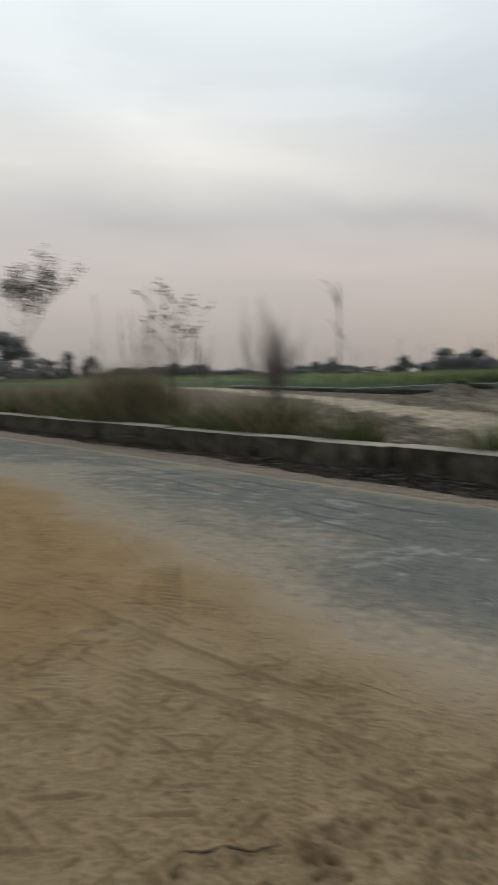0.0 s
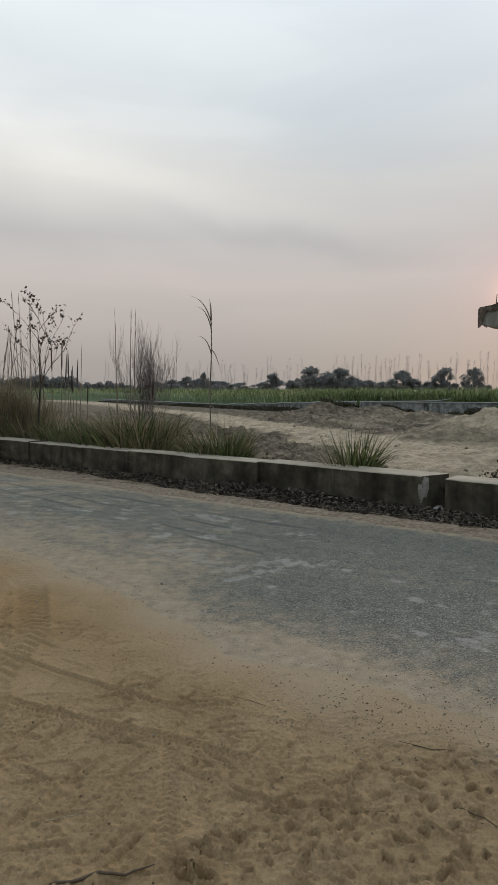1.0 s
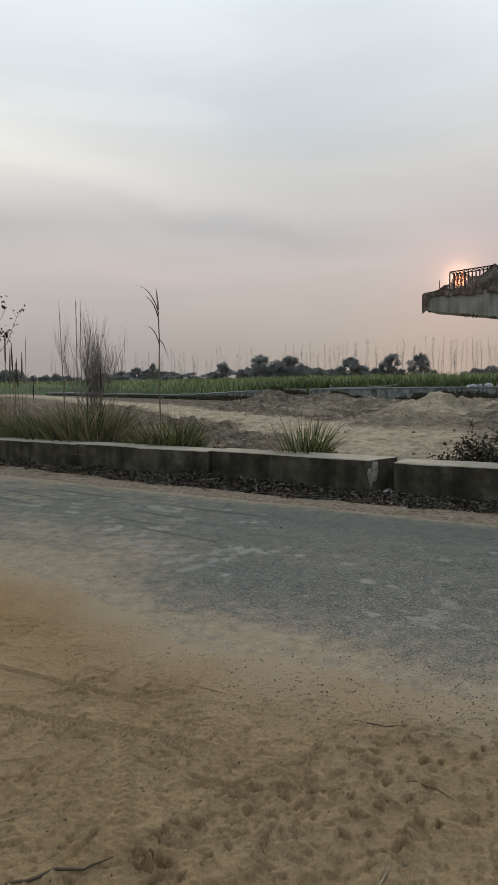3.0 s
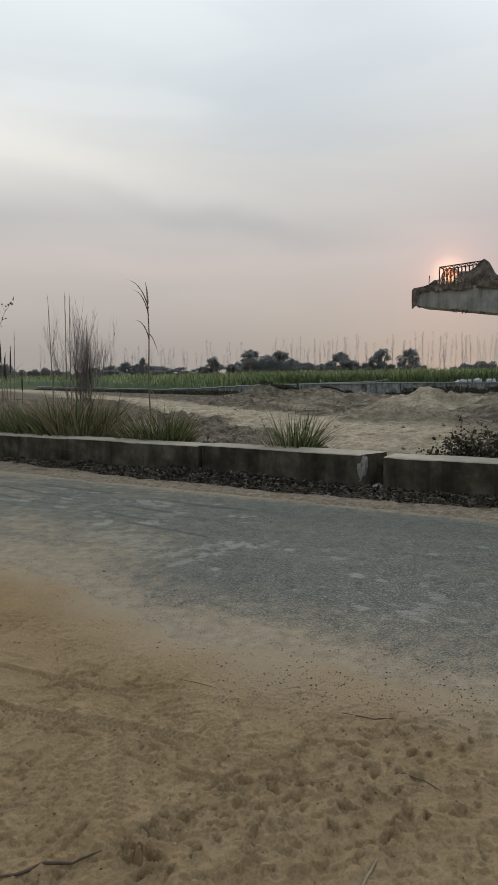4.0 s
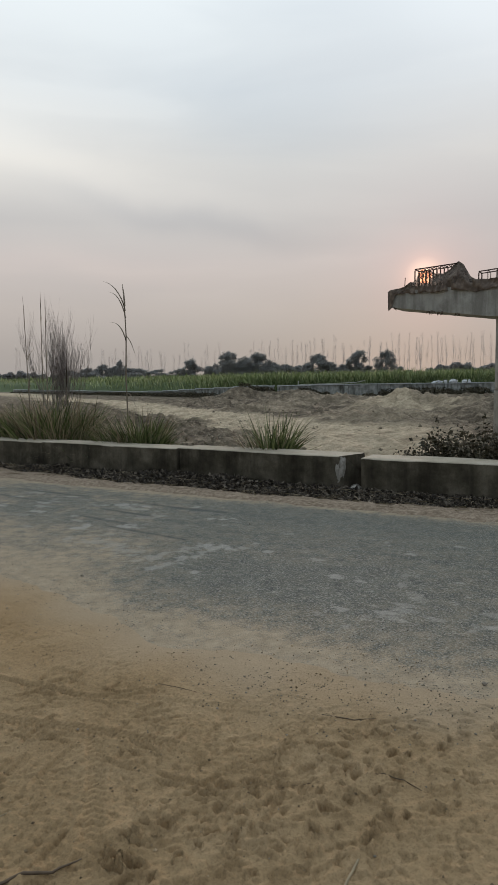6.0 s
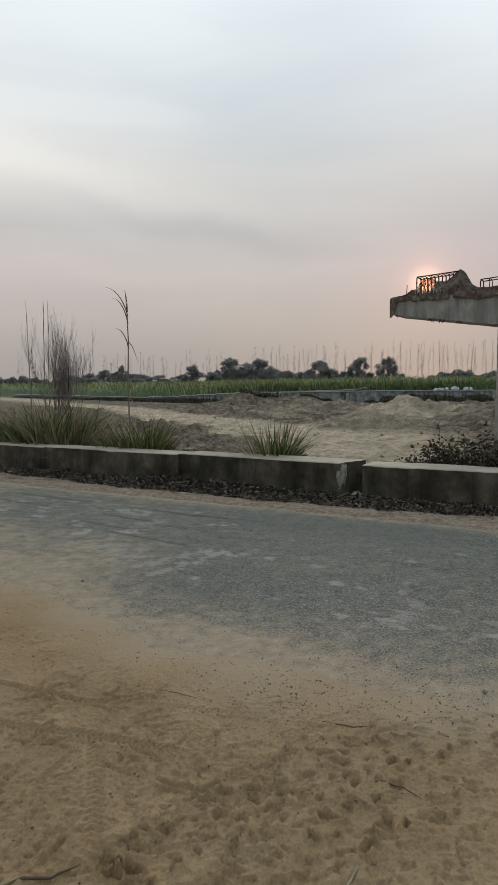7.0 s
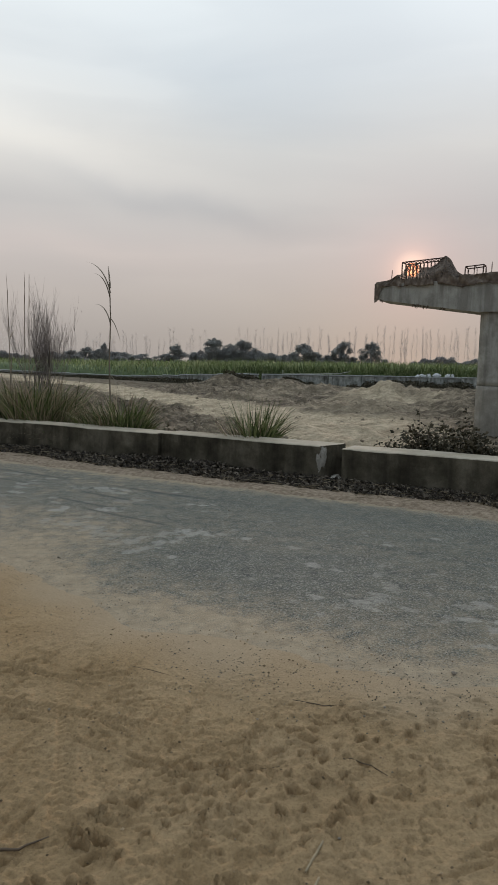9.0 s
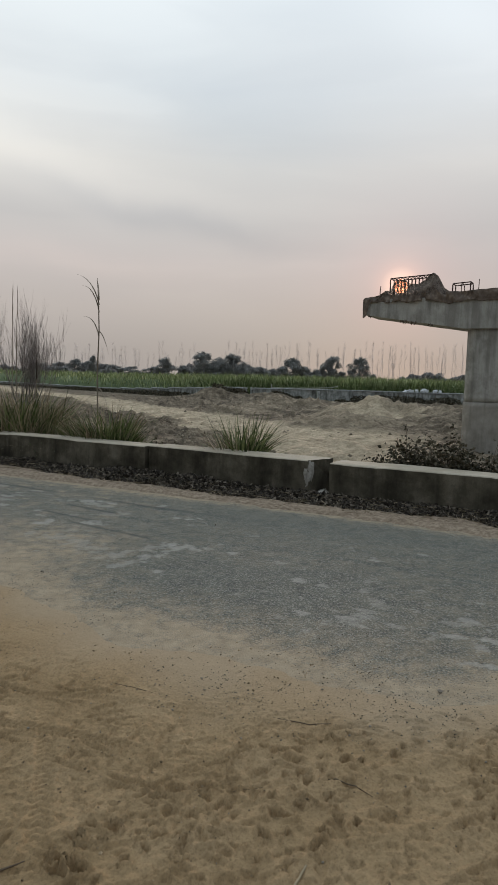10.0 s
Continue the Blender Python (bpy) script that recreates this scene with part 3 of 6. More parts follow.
M_PLASTIC = mat_leaf("white_plastic", (0.5, 0.52, 0.53), (0.62, 0.64, 0.65), (0.72, 0.74, 0.75), 8.0, 0.45)
M_POLE = mat_leaf("pale_pole", (0.42, 0.42, 0.36), (0.46, 0.46, 0.40), (0.5, 0.5, 0.44), 8.0, 0.6)
M_CRUMB = mat_leaf("earth_crumb", (0.10, 0.07, 0.042), (0.24, 0.175, 0.105), (0.42, 0.315, 0.195), 20.0, 0.95)
M_CLOD = mat_leaf("earth_clod", (0.14, 0.112, 0.08), (0.24, 0.20, 0.145), (0.36, 0.305, 0.225), 20.0, 0.95)
M_GRIT = mat_leaf("dark_grit", (0.08, 0.07, 0.055), (0.15, 0.13, 0.10), (0.28, 0.24, 0.185), 20.0, 0.9)
M_STONE = mat_leaf("pebble", (0.10, 0.085, 0.065), (0.17, 0.145, 0.112), (0.26, 0.225, 0.18), 20.0, 0.9)


# ---------------------------------------------------------------- building helpers
def part(name, data, mat, parent=None, label="", m=None):
    """One mesh object from a mesh or a bmesh, under a thing or a part."""
    if isinstance(data, bmesh.types.BMesh):
        me = bpy.data.meshes.new(name)
        data.to_mesh(me)
        data.free()
    else:
        me = data
    if mat and not me.materials:
        me.materials.append(mat)
    ob = new(name, me)
    if m is not None:
        ob.matrix_basis = m
    if parent:
        ob.parent = parent
    if label:
        ob["label"] = label
    return ob


def thing(name, label, category, m=None, group="", kind=""):
    ob = tagged(new(name), label, category, group, kind)
    ob.empty_display_size = 0.1
    if m is not None:
        ob.matrix_basis = m
    return ob


def block(sx, sy, sz, bevel=0.015, cuts=0, rough=0.0, seed=0):
    """A box resting on z=0, bevelled, with uneven faces."""
    bm = bmesh.new()
    bmesh.ops.create_cube(bm, size=1.0)
    bmesh.ops.transform(bm, matrix=Matrix.Translation((0, 0, sz / 2)) @ Matrix.Diagonal((sx, sy, sz, 1)), verts=bm.verts)
    if bevel:
        bmesh.ops.bevel(bm, geom=bm.edges[:], offset=bevel, segments=2, affect="EDGES", profile=0.6)
    if cuts:
        long = [e for e in bm.edges if e.calc_length() > max(sx, sy, sz) * 0.6]
        bmesh.ops.subdivide_edges(bm, edges=long, cuts=cuts, use_grid_fill=True)
    if rough:
        for vert in bm.verts:
            vert.co += noise.noise_vector(vert.co * 3.1 + Vector((seed * 7.1, 0, 0))) * rough
    return bm


def tube(bm, pts, radii, sides=6):
    """Adds a tapered tube along points to bm."""
    rings = []
    for k, p in enumerate(pts):
        p = Vector(p)
        d = (Vector(pts[min(k + 1, len(pts) - 1)]) - Vector(pts[max(k - 1, 0)])).normalized()
        a = d.orthogonal().normalized()
        b = d.cross(a)
        r = radii[k] if isinstance(radii, (list, tuple)) else radii
        rings.append([bm.verts.new(p + (a * math.cos(t) + b * math.sin(t)) * r) for t in (2 * math.pi * s / sides for s in range(sides))])
    for r0, r1 in zip(rings, rings[1:]):
        for s in range(sides):
            f = bm.faces.new((r0[s], r0[(s + 1) % sides], r1[(s + 1) % sides], r1[s]))
            f.smooth = True
    bm.faces.new(rings[0][::-1])
    bm.faces.new(rings[-1])
    return bm


def ribbons(name, base, way, length, width, droop, segs=4, seed=0, tilt=None):
    """Many bent blades: base (n,3), way (n,2) lean, length, width, droop (n,)."""
    rng = np.random.default_rng(seed)
    n = len(base)
    base, way = np.asarray(base, float), np.asarray(way, float)
    s = np.linspace(0, 1, segs + 1)
    lean = np.linalg.norm(way, axis=1) + 1e-6
    dirs = way / lean[:, None]
    ang = rng.uniform(0, np.pi, n) if tilt is None else tilt
    ax = np.stack([np.cos(ang), np.sin(ang), np.zeros(n)], 1)
    verts = np.zeros((n, segs + 1, 2, 3))
    for k, t in enumerate(s):
        out = lean * t + droop * t ** 2.4
        up = t * np.sqrt(np.clip(1 - 0.35 * lean ** 2, 0.3, 1)) - droop * 0.75 * t ** 3
        c = base + np.stack([dirs[:, 0] * out, dirs[:, 1] * out, up], 1) * length[:, None]
        w = width * (1.0 - 0.93 * t ** 1.6) * (0.6 + 0.4 * min(1, t * 4))
        verts[:, k, 0] = c - ax * w[:, None] * 0.5
        verts[:, k, 1] = c + ax * w[:, None] * 0.5
    per = (segs + 1) * 2
    f = np.array([[2 * k, 2 * k + 1, 2 * k + 3, 2 * k + 2] for k in range(segs)])
    faces = (np.arange(n)[:, None, None] * per + f[None]).reshape(-1, 4)
    return mesh_of(name, verts.reshape(-1, 3), faces)


def leaf_cloud(name, centre, size, seed=0, curl=0.25, flat=0.0, long=1.5):
    """Many small folded leaves at given centres."""
    rng = np.random.default_rng(seed)
    centre = np.asarray(centre, float)
    n = len(centre)
    a = rng.normal(size=(n, 3))
    a[:, 2] *= 1 - flat
    a /= np.linalg.norm(a, axis=1)[:, None]
    b = rng.normal(size=(n, 3))
    b[:, 2] *= 1 - flat
    b -= a * (a * b).sum(1)[:, None]
    b /= np.linalg.norm(b, axis=1)[:, None]
    c = np.cross(a, b)
    size = np.broadcast_to(size, (n,)) * rng.uniform(0.6, 1.3, n)
    L, W, C = (size * long / 2)[:, None], (size / 2)[:, None], (size * curl)[:, None]
    v = np.stack([centre - a * L, centre + b * W + c * C, centre + a * L, centre - b * W + c * C], 1)
    k = np.arange(n)[:, None] * 4
    faces = np.concatenate([k + [0, 1, 2], k + [0, 2, 3]], 0)
    return mesh_of(name, v.reshape(-1, 3), faces, False)


def height_at(x, y):
    return float(ground_height(np.array([x], float), np.array([y], float))[0][0])


# ---------------------------------------------------------------- ground, road, roadside wall
def build_ground():
    xs = spaced((-2500, -300, 220), (-300, -60, 12), (-60, -14, 1.2), (-14, -5, 0.14), (-5, -3, 0.05), (-3, -1.5, 0.013), (-1.5, 1.6, 0.007), (1.6, 1.8, 0.02), (1.8, 4, 0.06), (4, 16, 0.14), (16, 50, 1.2), (50, 300, 12), (300, 2500, 220))
    ys = spaced((-2500, -60, 240), (-60, -4, 5), (-4, 1.4, 0.3), (1.4, 1.65, 0.03), (1.65, 3.3, 0.007), (3.3, 4.4, 0.011), (4.4, 6.5, 0.02), (6.5, 12, 0.06), (12, 24, 0.12), (24, 50, 0.22), (50, 90, 2), (90, 300, 15), (300, 3000, 270))
    X, Y = np.meshgrid(xs, ys, indexing="ij")
    z, path, behind, fresh, verge, ochre = ground_height(X, Y)
    me = mesh_of("ground", np.stack([X, Y, z], 2).reshape(-1, 3), sheet(len(xs), len(ys)), True, {"path": path, "behind": behind, "fresh": fresh, "verge": verge, "ochre": ochre})
    me.materials.append(M_GROUND)
    tagged(new("ground", me), "trodden sandy brown earth with wheel marks and dug soil", "ground", kind="structure")


def road_spots(u, v):
    """Pale worn spots on the asphalt."""
    rng = random.Random(5)
    out = np.zeros(np.shape(u))
    spots = [(2.09, -2.04, 0.11, 0.08, 0.8), (1.93, -2.1, 0.07, 0.05, 0.6), (4.01, -3.5, 0.08, 0.05, 0.55), (4.2, -3.52, 0.05, 0.035, 0.5)]
    for n, u0, u1, v0, v1, low, high in ((80, 4.1, 6.6, -4.45, -3.2, 0.015, 0.055), (14, 4.6, 6.3, -4.2, -3.7, 0.05, 0.10), (90, -4.5, 1.6, -3.4, -1.5, 0.025, 0.11), (30, 1.0, 5.0, -4.2, -1.6, 0.012, 0.05), (40, -9, -3, -3.6, -1.3, 0.04, 0.16)):
        for _ in range(n):
            r = rng.uniform(low, high)
            spots.append((rng.uniform(u0, u1), rng.uniform(v0, v1), r * rng.uniform(0.8, 1.6), r * rng.uniform(0.6, 1.1), rng.uniform(0.2, 0.65)))
    rag = 1.1 * fbm(u * 15, v * 15, 3, 9, 0.6)
    for a, b, su, sv, full in spots:
        m = (np.abs(u - a) < 2 * su) & (np.abs(v - b) < 2 * sv)
        r = ((u[m] - a) / su) ** 2 + ((v[m] - b) / sv) ** 2
        out[m] = np.maximum(out[m], (1 - smooth(0.75, 1.0, r + rag[m])) * full)
    # two pale scraped strips where wheels leave the sand
    for pts, wide, full in (([(2.55, -3.95), (2.62, -3.5), (2.66, -3.18)], 0.055, 0.5), ([(2.30, -3.8), (2.42, -3.4), (2.50, -3.15)], 0.06, 0.4), ([(2.1, -3.7), (1.7, -3.5), (1.2, -3.45)], 0.10, 0.35), ([(2.55, -3.15), (2.75, -3.12)], 0.07, 0.6)):
        d, _, _ = to_line(u, v, pts)
        out = np.maximum(out, full * (1 - smooth(0.65, 0.95, d / wide + 1.3 * rag)))
    return out


def build_road():
    us = spaced((-900, -60, 60), (-60, -14, 1.0), (-14, -6, 0.06), (-6, 7.5, 0.018), (7.5, 14, 0.2), (14, 60, 2), (60, 900, 60))
    vs = spaced((-5.7, -0.86, 0.016))
    U, V = np.meshgrid(us, vs, indexing="ij")
    ragged = np.where(V > -1.02, 0.05 * vnoise(U * 2.5, V * 0 + 1, 8) + 0.025 * vnoise(U * 9, V * 0 + 3, 8), 0)
    VV = V + ragged
    X, Y = OX + U * UX - VV * UY, OY + U * UY + VV * UX
    crown = 0.012 * (1 - ((V + 3.0) / 2.2) ** 2) - 0.012 + 0.006 * fbm(X * 0.8, Y * 0.8, 3, 91)
    over = V - sand_edge(U, V)
    wob = fbm(U * 1.1, V * 1.4, 4, 93)
    dust = 0.9 * np.exp(-np.clip(over, 0, 9) / 0.20) + 0.42 * np.exp(-np.clip(over, 0, 9) / np.interp(U, [-6, 0, 3, 5], [0.9, 0.75, 0.55, 0.45])) * (0.75 + 0.5 * wob)
    dust = dust + 0.8 * np.exp(-np.clip(-0.98 - V, 0, 9) / 0.07) + 0.16 * np.exp(-np.clip(-0.98 - V, 0, 9) / 0.35)
    dust = dust + 0.14 * smooth(0.1, 0.8, wob) * smooth(3.5, 0.5, U)
    # dirt carried across by wheels
    d1, _, _ = to_line(U, V, [(-7, -4.0), (-4.6, -2.6), (-3.2, -1.0)])
    d2, _, _ = to_line(U, V, [(-5.5, -4.2), (-2.9, -2.4), (-2.2, -1.0)])
    dust = dust + 0.55 * np.exp(-(d1 / 0.35) ** 2) + 0.35 * np.exp(-(d2 / 0.2) ** 2)
    # damp dark wheel lines along the road
    scuff = fbm(U * 3.2, V * 3.6, 4, 97, 0.62)
    dust = dust + 0.19 + 0.24 * smooth(0.15, 0.8, scuff) * smooth(3.4, 0.5, U) + 0.17 * smooth(2.5, 1.9, U + 0.25 * scuff) * smooth(-2.8, -3.4, V + 0.2 * scuff)
    # fresh dark tar: by the wheel path and along the wall side
    tarry = smooth(2.4, 3.1, U + 0.3 * wob) * smooth(-4.5, -4.1, V + 0.15 * wob) * smooth(-3.1, -3.5, V - 0.10 * (U - 3) + 0.25 * wob) * smooth(5.2, 4.0, U)
    tarry = np.maximum(tarry, 0.7 * smooth(-2.1, -1.7, V + 0.15 * wob) * smooth(0.0, 2.5, U))
    dust = dust * (1 - 0.5 * tarry)
    for line, soft in ((-2.35, 0.05), (-2.75, 0.04), (-1.75, 0.035)):
        dust = dust * (1 - 0.6 * np.exp(-((V - line + 0.05 * vnoise(U * 0.5, U * 0, 6)) / soft) ** 2) * smooth(-0.2, 0.4, vnoise(U * 0.7, U * 0 + line, 7)))
    polish = 0.0
    for (ua, va), (ub, vb), wide in (((-4.5, -1.75), (1.2, -2.25), 0.035), ((-4.0, -2.2), (2.0, -2.75), 0.03), ((0.2, -2.7), (2.2, -3.05), 0.025), ((-3.0, -1.45), (2.5, -1.75), 0.04)):
        dl, run, _ = to_line(U, V + 0.05 * vnoise(U * 0.8, U * 0, 6), [(ua, va), (ub, vb)])
        polish = polish + 0.7 * np.exp(-(dl / wide) ** 2) * smooth(-0.6, 0.3, vnoise(U * 1.3, U * 0 + va, 7))
    me = mesh_of("road", np.stack([X, Y, crown], 2).reshape(-1, 3), sheet(len(us), len(vs)), True,
                 {"dust": np.clip(dust, 0, 1), "pale": road_spots(U, V), "polish": np.clip(polish, 0, 0.75)})
    me.materials.append(M_ROAD)
    tagged(new("road", me), "narrow worn grey asphalt road dusted with sand", "road", kind="structure")


WALL_H, WALL_T = 0.5, 0.49
JOINTS = [-2.9 * k for k in range(16, 0, -1)] + [0.0, 2.94, 5.85, 8.75, 11.65, 14.55]


def wall_segment(length, seed, broken=False):
    """Concrete kerb-wall length on x from 0, front face at y=0."""
    rng = random.Random(seed)
    nx, ny, nz = max(8, int(length / 0.06)), 7, 8
    prof = []
    bev = 0.012
    for k in range(nz + 1):
        prof.append((0.0, -0.1 + (WALL_H + 0.1 - bev) * k / nz))
    for k in range(ny + 1):
        prof.append((bev + (WALL_T - 2 * bev) * k / ny, WALL_H))
    for k in range(nz, -1, -1):
        prof.append((WALL_T, -0.1 + (WALL_H + 0.1 - bev) * k / nz))
    prof = np.array(prof)
    xs = np.linspace(0, length, nx + 1)
    n = len(prof)
    V = np.zeros((nx + 1, n, 3))
    V[:, :, 0], V[:, :, 1], V[:, :, 2] = xs[:, None], prof[None, :, 0], prof[None, :, 1]
    x, y, z = V[..., 0], V[..., 1], V[..., 2]
    wob = 0.008 * fbm(x * 2.2 + seed * 5, z * 3 + y * 3, 3, seed)
    V[..., 1] += np.where(y < WALL_T * 0.5, wob, -wob)
    edge = (np.abs(z - WALL_H) < 0.02) & (y < 0.03)
    V[..., 2] -= edge * 0.007 * smooth(0.45, 0.8, vnoise(x * 3.3 + seed, y * 0, seed + 2))
    V[..., 2] += 0.006 * vnoise(x * 1.1, y * 2, seed + 7) * (z > 0.3)
    if broken:  # the end is broken off on a slant, ragged, towards the far end
        cut = length - 0.01 + 0.02 * vnoise(y * 11, z * 11, 5) + 0.012 * vnoise(y * 29, z * 29, 6) + 0.11 * smooth(0.08, 0.4, y) - 0.09 * smooth(0.1, 0.45, z) * (1 - smooth(0.0, 0.14, y))
        V[..., 0] = x + (cut - length) * smooth(length - 0.5, length, x)
    verts = V.reshape(-1, 3).tolist()
    bm = bmesh.new()
    bv = [bm.verts.new(p) for p in verts]
    for i in range(nx):
        for j in range(n - 1):
            f = bm.faces.new((bv[i * n + j], bv[(i + 1) * n + j], bv[(i + 1) * n + j + 1], bv[i * n + j + 1]))
            # top faces take the paler material with skylight in its colour
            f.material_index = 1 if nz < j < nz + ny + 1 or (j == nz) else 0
    ends = [bm.faces.new([bv[j] for j in range(n)]), bm.faces.new([bv[nx * n + j] for j in range(n - 1, -1, -1)])]
    if broken:
        r = bmesh.ops.triangulate(bm, faces=[ends[1]])
    bm.normal_update()
    return bm


def build_wall():
    wall = thing("roadside_wall", "low concrete roadside wall in cast lengths, stained and shaded dark", "wall", kind="structure")
    offs = random.Random(3)
    for k, (a, b) in enumerate(zip(JOINTS, JOINTS[1:])):
        end_gap = 0.25 if abs(a) < 0.01 else 0.035
        push = offs.uniform(-0.03, 0.03)
        if abs(a) < 0.01:
            push = 0.02
        if abs(a - 2.94) < 0.01:
            push = -0.03
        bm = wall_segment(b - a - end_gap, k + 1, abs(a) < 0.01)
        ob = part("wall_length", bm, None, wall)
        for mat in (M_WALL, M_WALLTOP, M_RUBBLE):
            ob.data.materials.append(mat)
        if abs(a) < 0.01:
            lump = bmesh.new()
            bmesh.ops.create_icosphere(lump, subdivisions=4, radius=1)
            for vert in lump.verts:
                c = vert.co.copy()
                vert.co = Vector((c.x * 0.075, c.y * 0.05, c.z * 0.19)) * (1 + 0.35 * noise.noise(c * 1.7)) + noise.noise_vector(c * 6) * 0.012
            q = at(2.61, 0.055)
            part("broken_corner", lump, M_RUBBLE, wall, "pale broken concrete corner", pose(q.x, q.y, 0.29, 0, 8, TURN))
        p = at(a, push)
        ob.matrix_basis = pose(p.x, p.y, offs.uniform(-0.012, 0.008), offs.uniform(-0.5, 0.5), offs.uniform(-0.1, 0.1), TURN + offs.uniform(-0.3, 0.3))


build_ground()
build_road()
build_wall()


# ---------------------------------------------------------------- bridge pier under construction
PIER_U, PIER_V = 0.83, 7.69          # tip of the crosshead, front face


def pier_at(s, t, z):
    return at(PIER_U + s, PIER_V + t, z)


def build_pier():
    base = pier_at(3.2, 0.6, 0)
    pier = thing("bridge_pier", "unfinished grey concrete bridge pier with hammerhead crosshead", "bridge pier", pose(base.x, base.y, 0, 0, 0, TURN))
    X0, T0 = 3.2, 0.6                # local origin in (s, t)

    def stadium(half, depth, r, z0, z1, cuts=14):
        bm = bmesh.new()
        ring = []
        for cx, cy, a0 in ((half - r, depth - r, 0), (-half + r, depth - r, 90), (-half + r, -depth + r, 180), (half - r, -depth + r, 270)):
            for k in range(7):
                a = radians(a0 + 15 * k)
                ring.append((cx + r * math.cos(a), cy + r * math.sin(a)))
        rows = [[bm.verts.new((x, y, z0 + (z1 - z0) * k / cuts)) for x, y in ring] for k in range(cuts + 1)]
        for a, b in zip(rows, rows[1:]):
            for k in range(len(ring)):
                f = bm.faces.new((a[k], a[(k + 1) % len(ring)], b[(k + 1) % len(ring)], b[k]))
                f.smooth = True
        bm.faces.new(rows[0][::-1])
        bm.faces.new(rows[-1])
        return bm
    part("column", stadium(0.80, 0.52, 0.30, 1.17, 2.87), M_PIER, pier)
    part("column_base", stadium(0.812, 0.532, 0.31, -0.4, 1.165), M_PIERLOW, pier, "mud-splashed lower lift of the column")
    # crosshead: tapered arms both ways
    prof = [(-3.2, 3.18), (-0.84, 2.84), (0.84, 2.84), (3.2, 3.18)]
    bm = bmesh.new()
    rows = []
    xs = np.linspace(-3.2, 3.2, 61)
    for x in xs:
        zb = float(np.interp(x, [a for a, _ in prof], [b for _, b in prof]))
        ring = []
        for y, z in ((-0.6, zb), (-0.6, zb + 0.2), (-0.6, 3.39), (-0.6, 3.55), (-0.588, 3.56), (0.588, 3.56), (0.6, 3.55), (0.6, zb)):
            w = 0.007 * noise.noise(Vector((x * 2.5, y, z * 4)))
            ring.append(bm.verts.new((x, y + w, z + (0.006 * noise.noise(Vector((x * 6, y, 3))) if z < 3.2 else 0))))
        rows.append(ring)
    for a, b in zip(rows, rows[1:]):
        for k in range(8):
            bm.faces.new((a[k], a[(k + 1) % 8], b[(k + 1) % 8], b[k]))
    bm.faces.new(rows[0])
    bm.faces.new(rows[-1][::-1])
    bmesh.ops.recalc_face_normals(bm, faces=bm.faces)
    part("crosshead", bm, M_PIER, pier)
    # starter bars left standing on the crosshead
    for s0, s1, za, zb, t0, t1, n in ((0.55, 1.58, 4.06, 4.12, 0.22, 0.62, 13), (2.02, 2.42, 3.89, 3.92, 0.25, 0.6, 3)):
        cage = part("rebar_cage", tube(bmesh.new(), [(s0 - X0, t0 - T0, za), (s1 - X0, t0 - T0, zb)], 0.013), M_STEEL, pier, "rusty bent starter bars")
        part("bar", tube(bmesh.new(), [(s0 - X0, t1 - T0, za), (s1 - X0, t1 - T0, zb)], 0.013), M_STEEL, cage)
        for k in range(n):
            f = k / (n - 1)
            s, z = s0 + (s1 - s0) * f, za + (zb - za) * f
            hoop = [(s - X0, t0 - T0, 3.53), (s - X0, t0 - T0, z - 0.03), (s - X0, t0 + 0.03 - T0, z), (s - X0, t1 - 0.03 - T0, z), (s - X0, t1 - T0, z - 0.03), (s - X0, t1 - T0, 3.53)]
            part("bar", tube(bmesh.new(), hoop, 0.010 if 0 < k < n - 1 else 0.016, 5), M_STEEL, cage)
    for s, z, lean in ((0.33, 3.87, 0.02), (2.62, 3.95, 0.01), (1.72, 3.84, 0.04)):
        part("bar", tube(bmesh.new(), [(s - X0, 0.1 - T0, 3.53), (s + lean - X0, 0.1 - T0, z)], 0.010, 5), M_STEEL, pier)


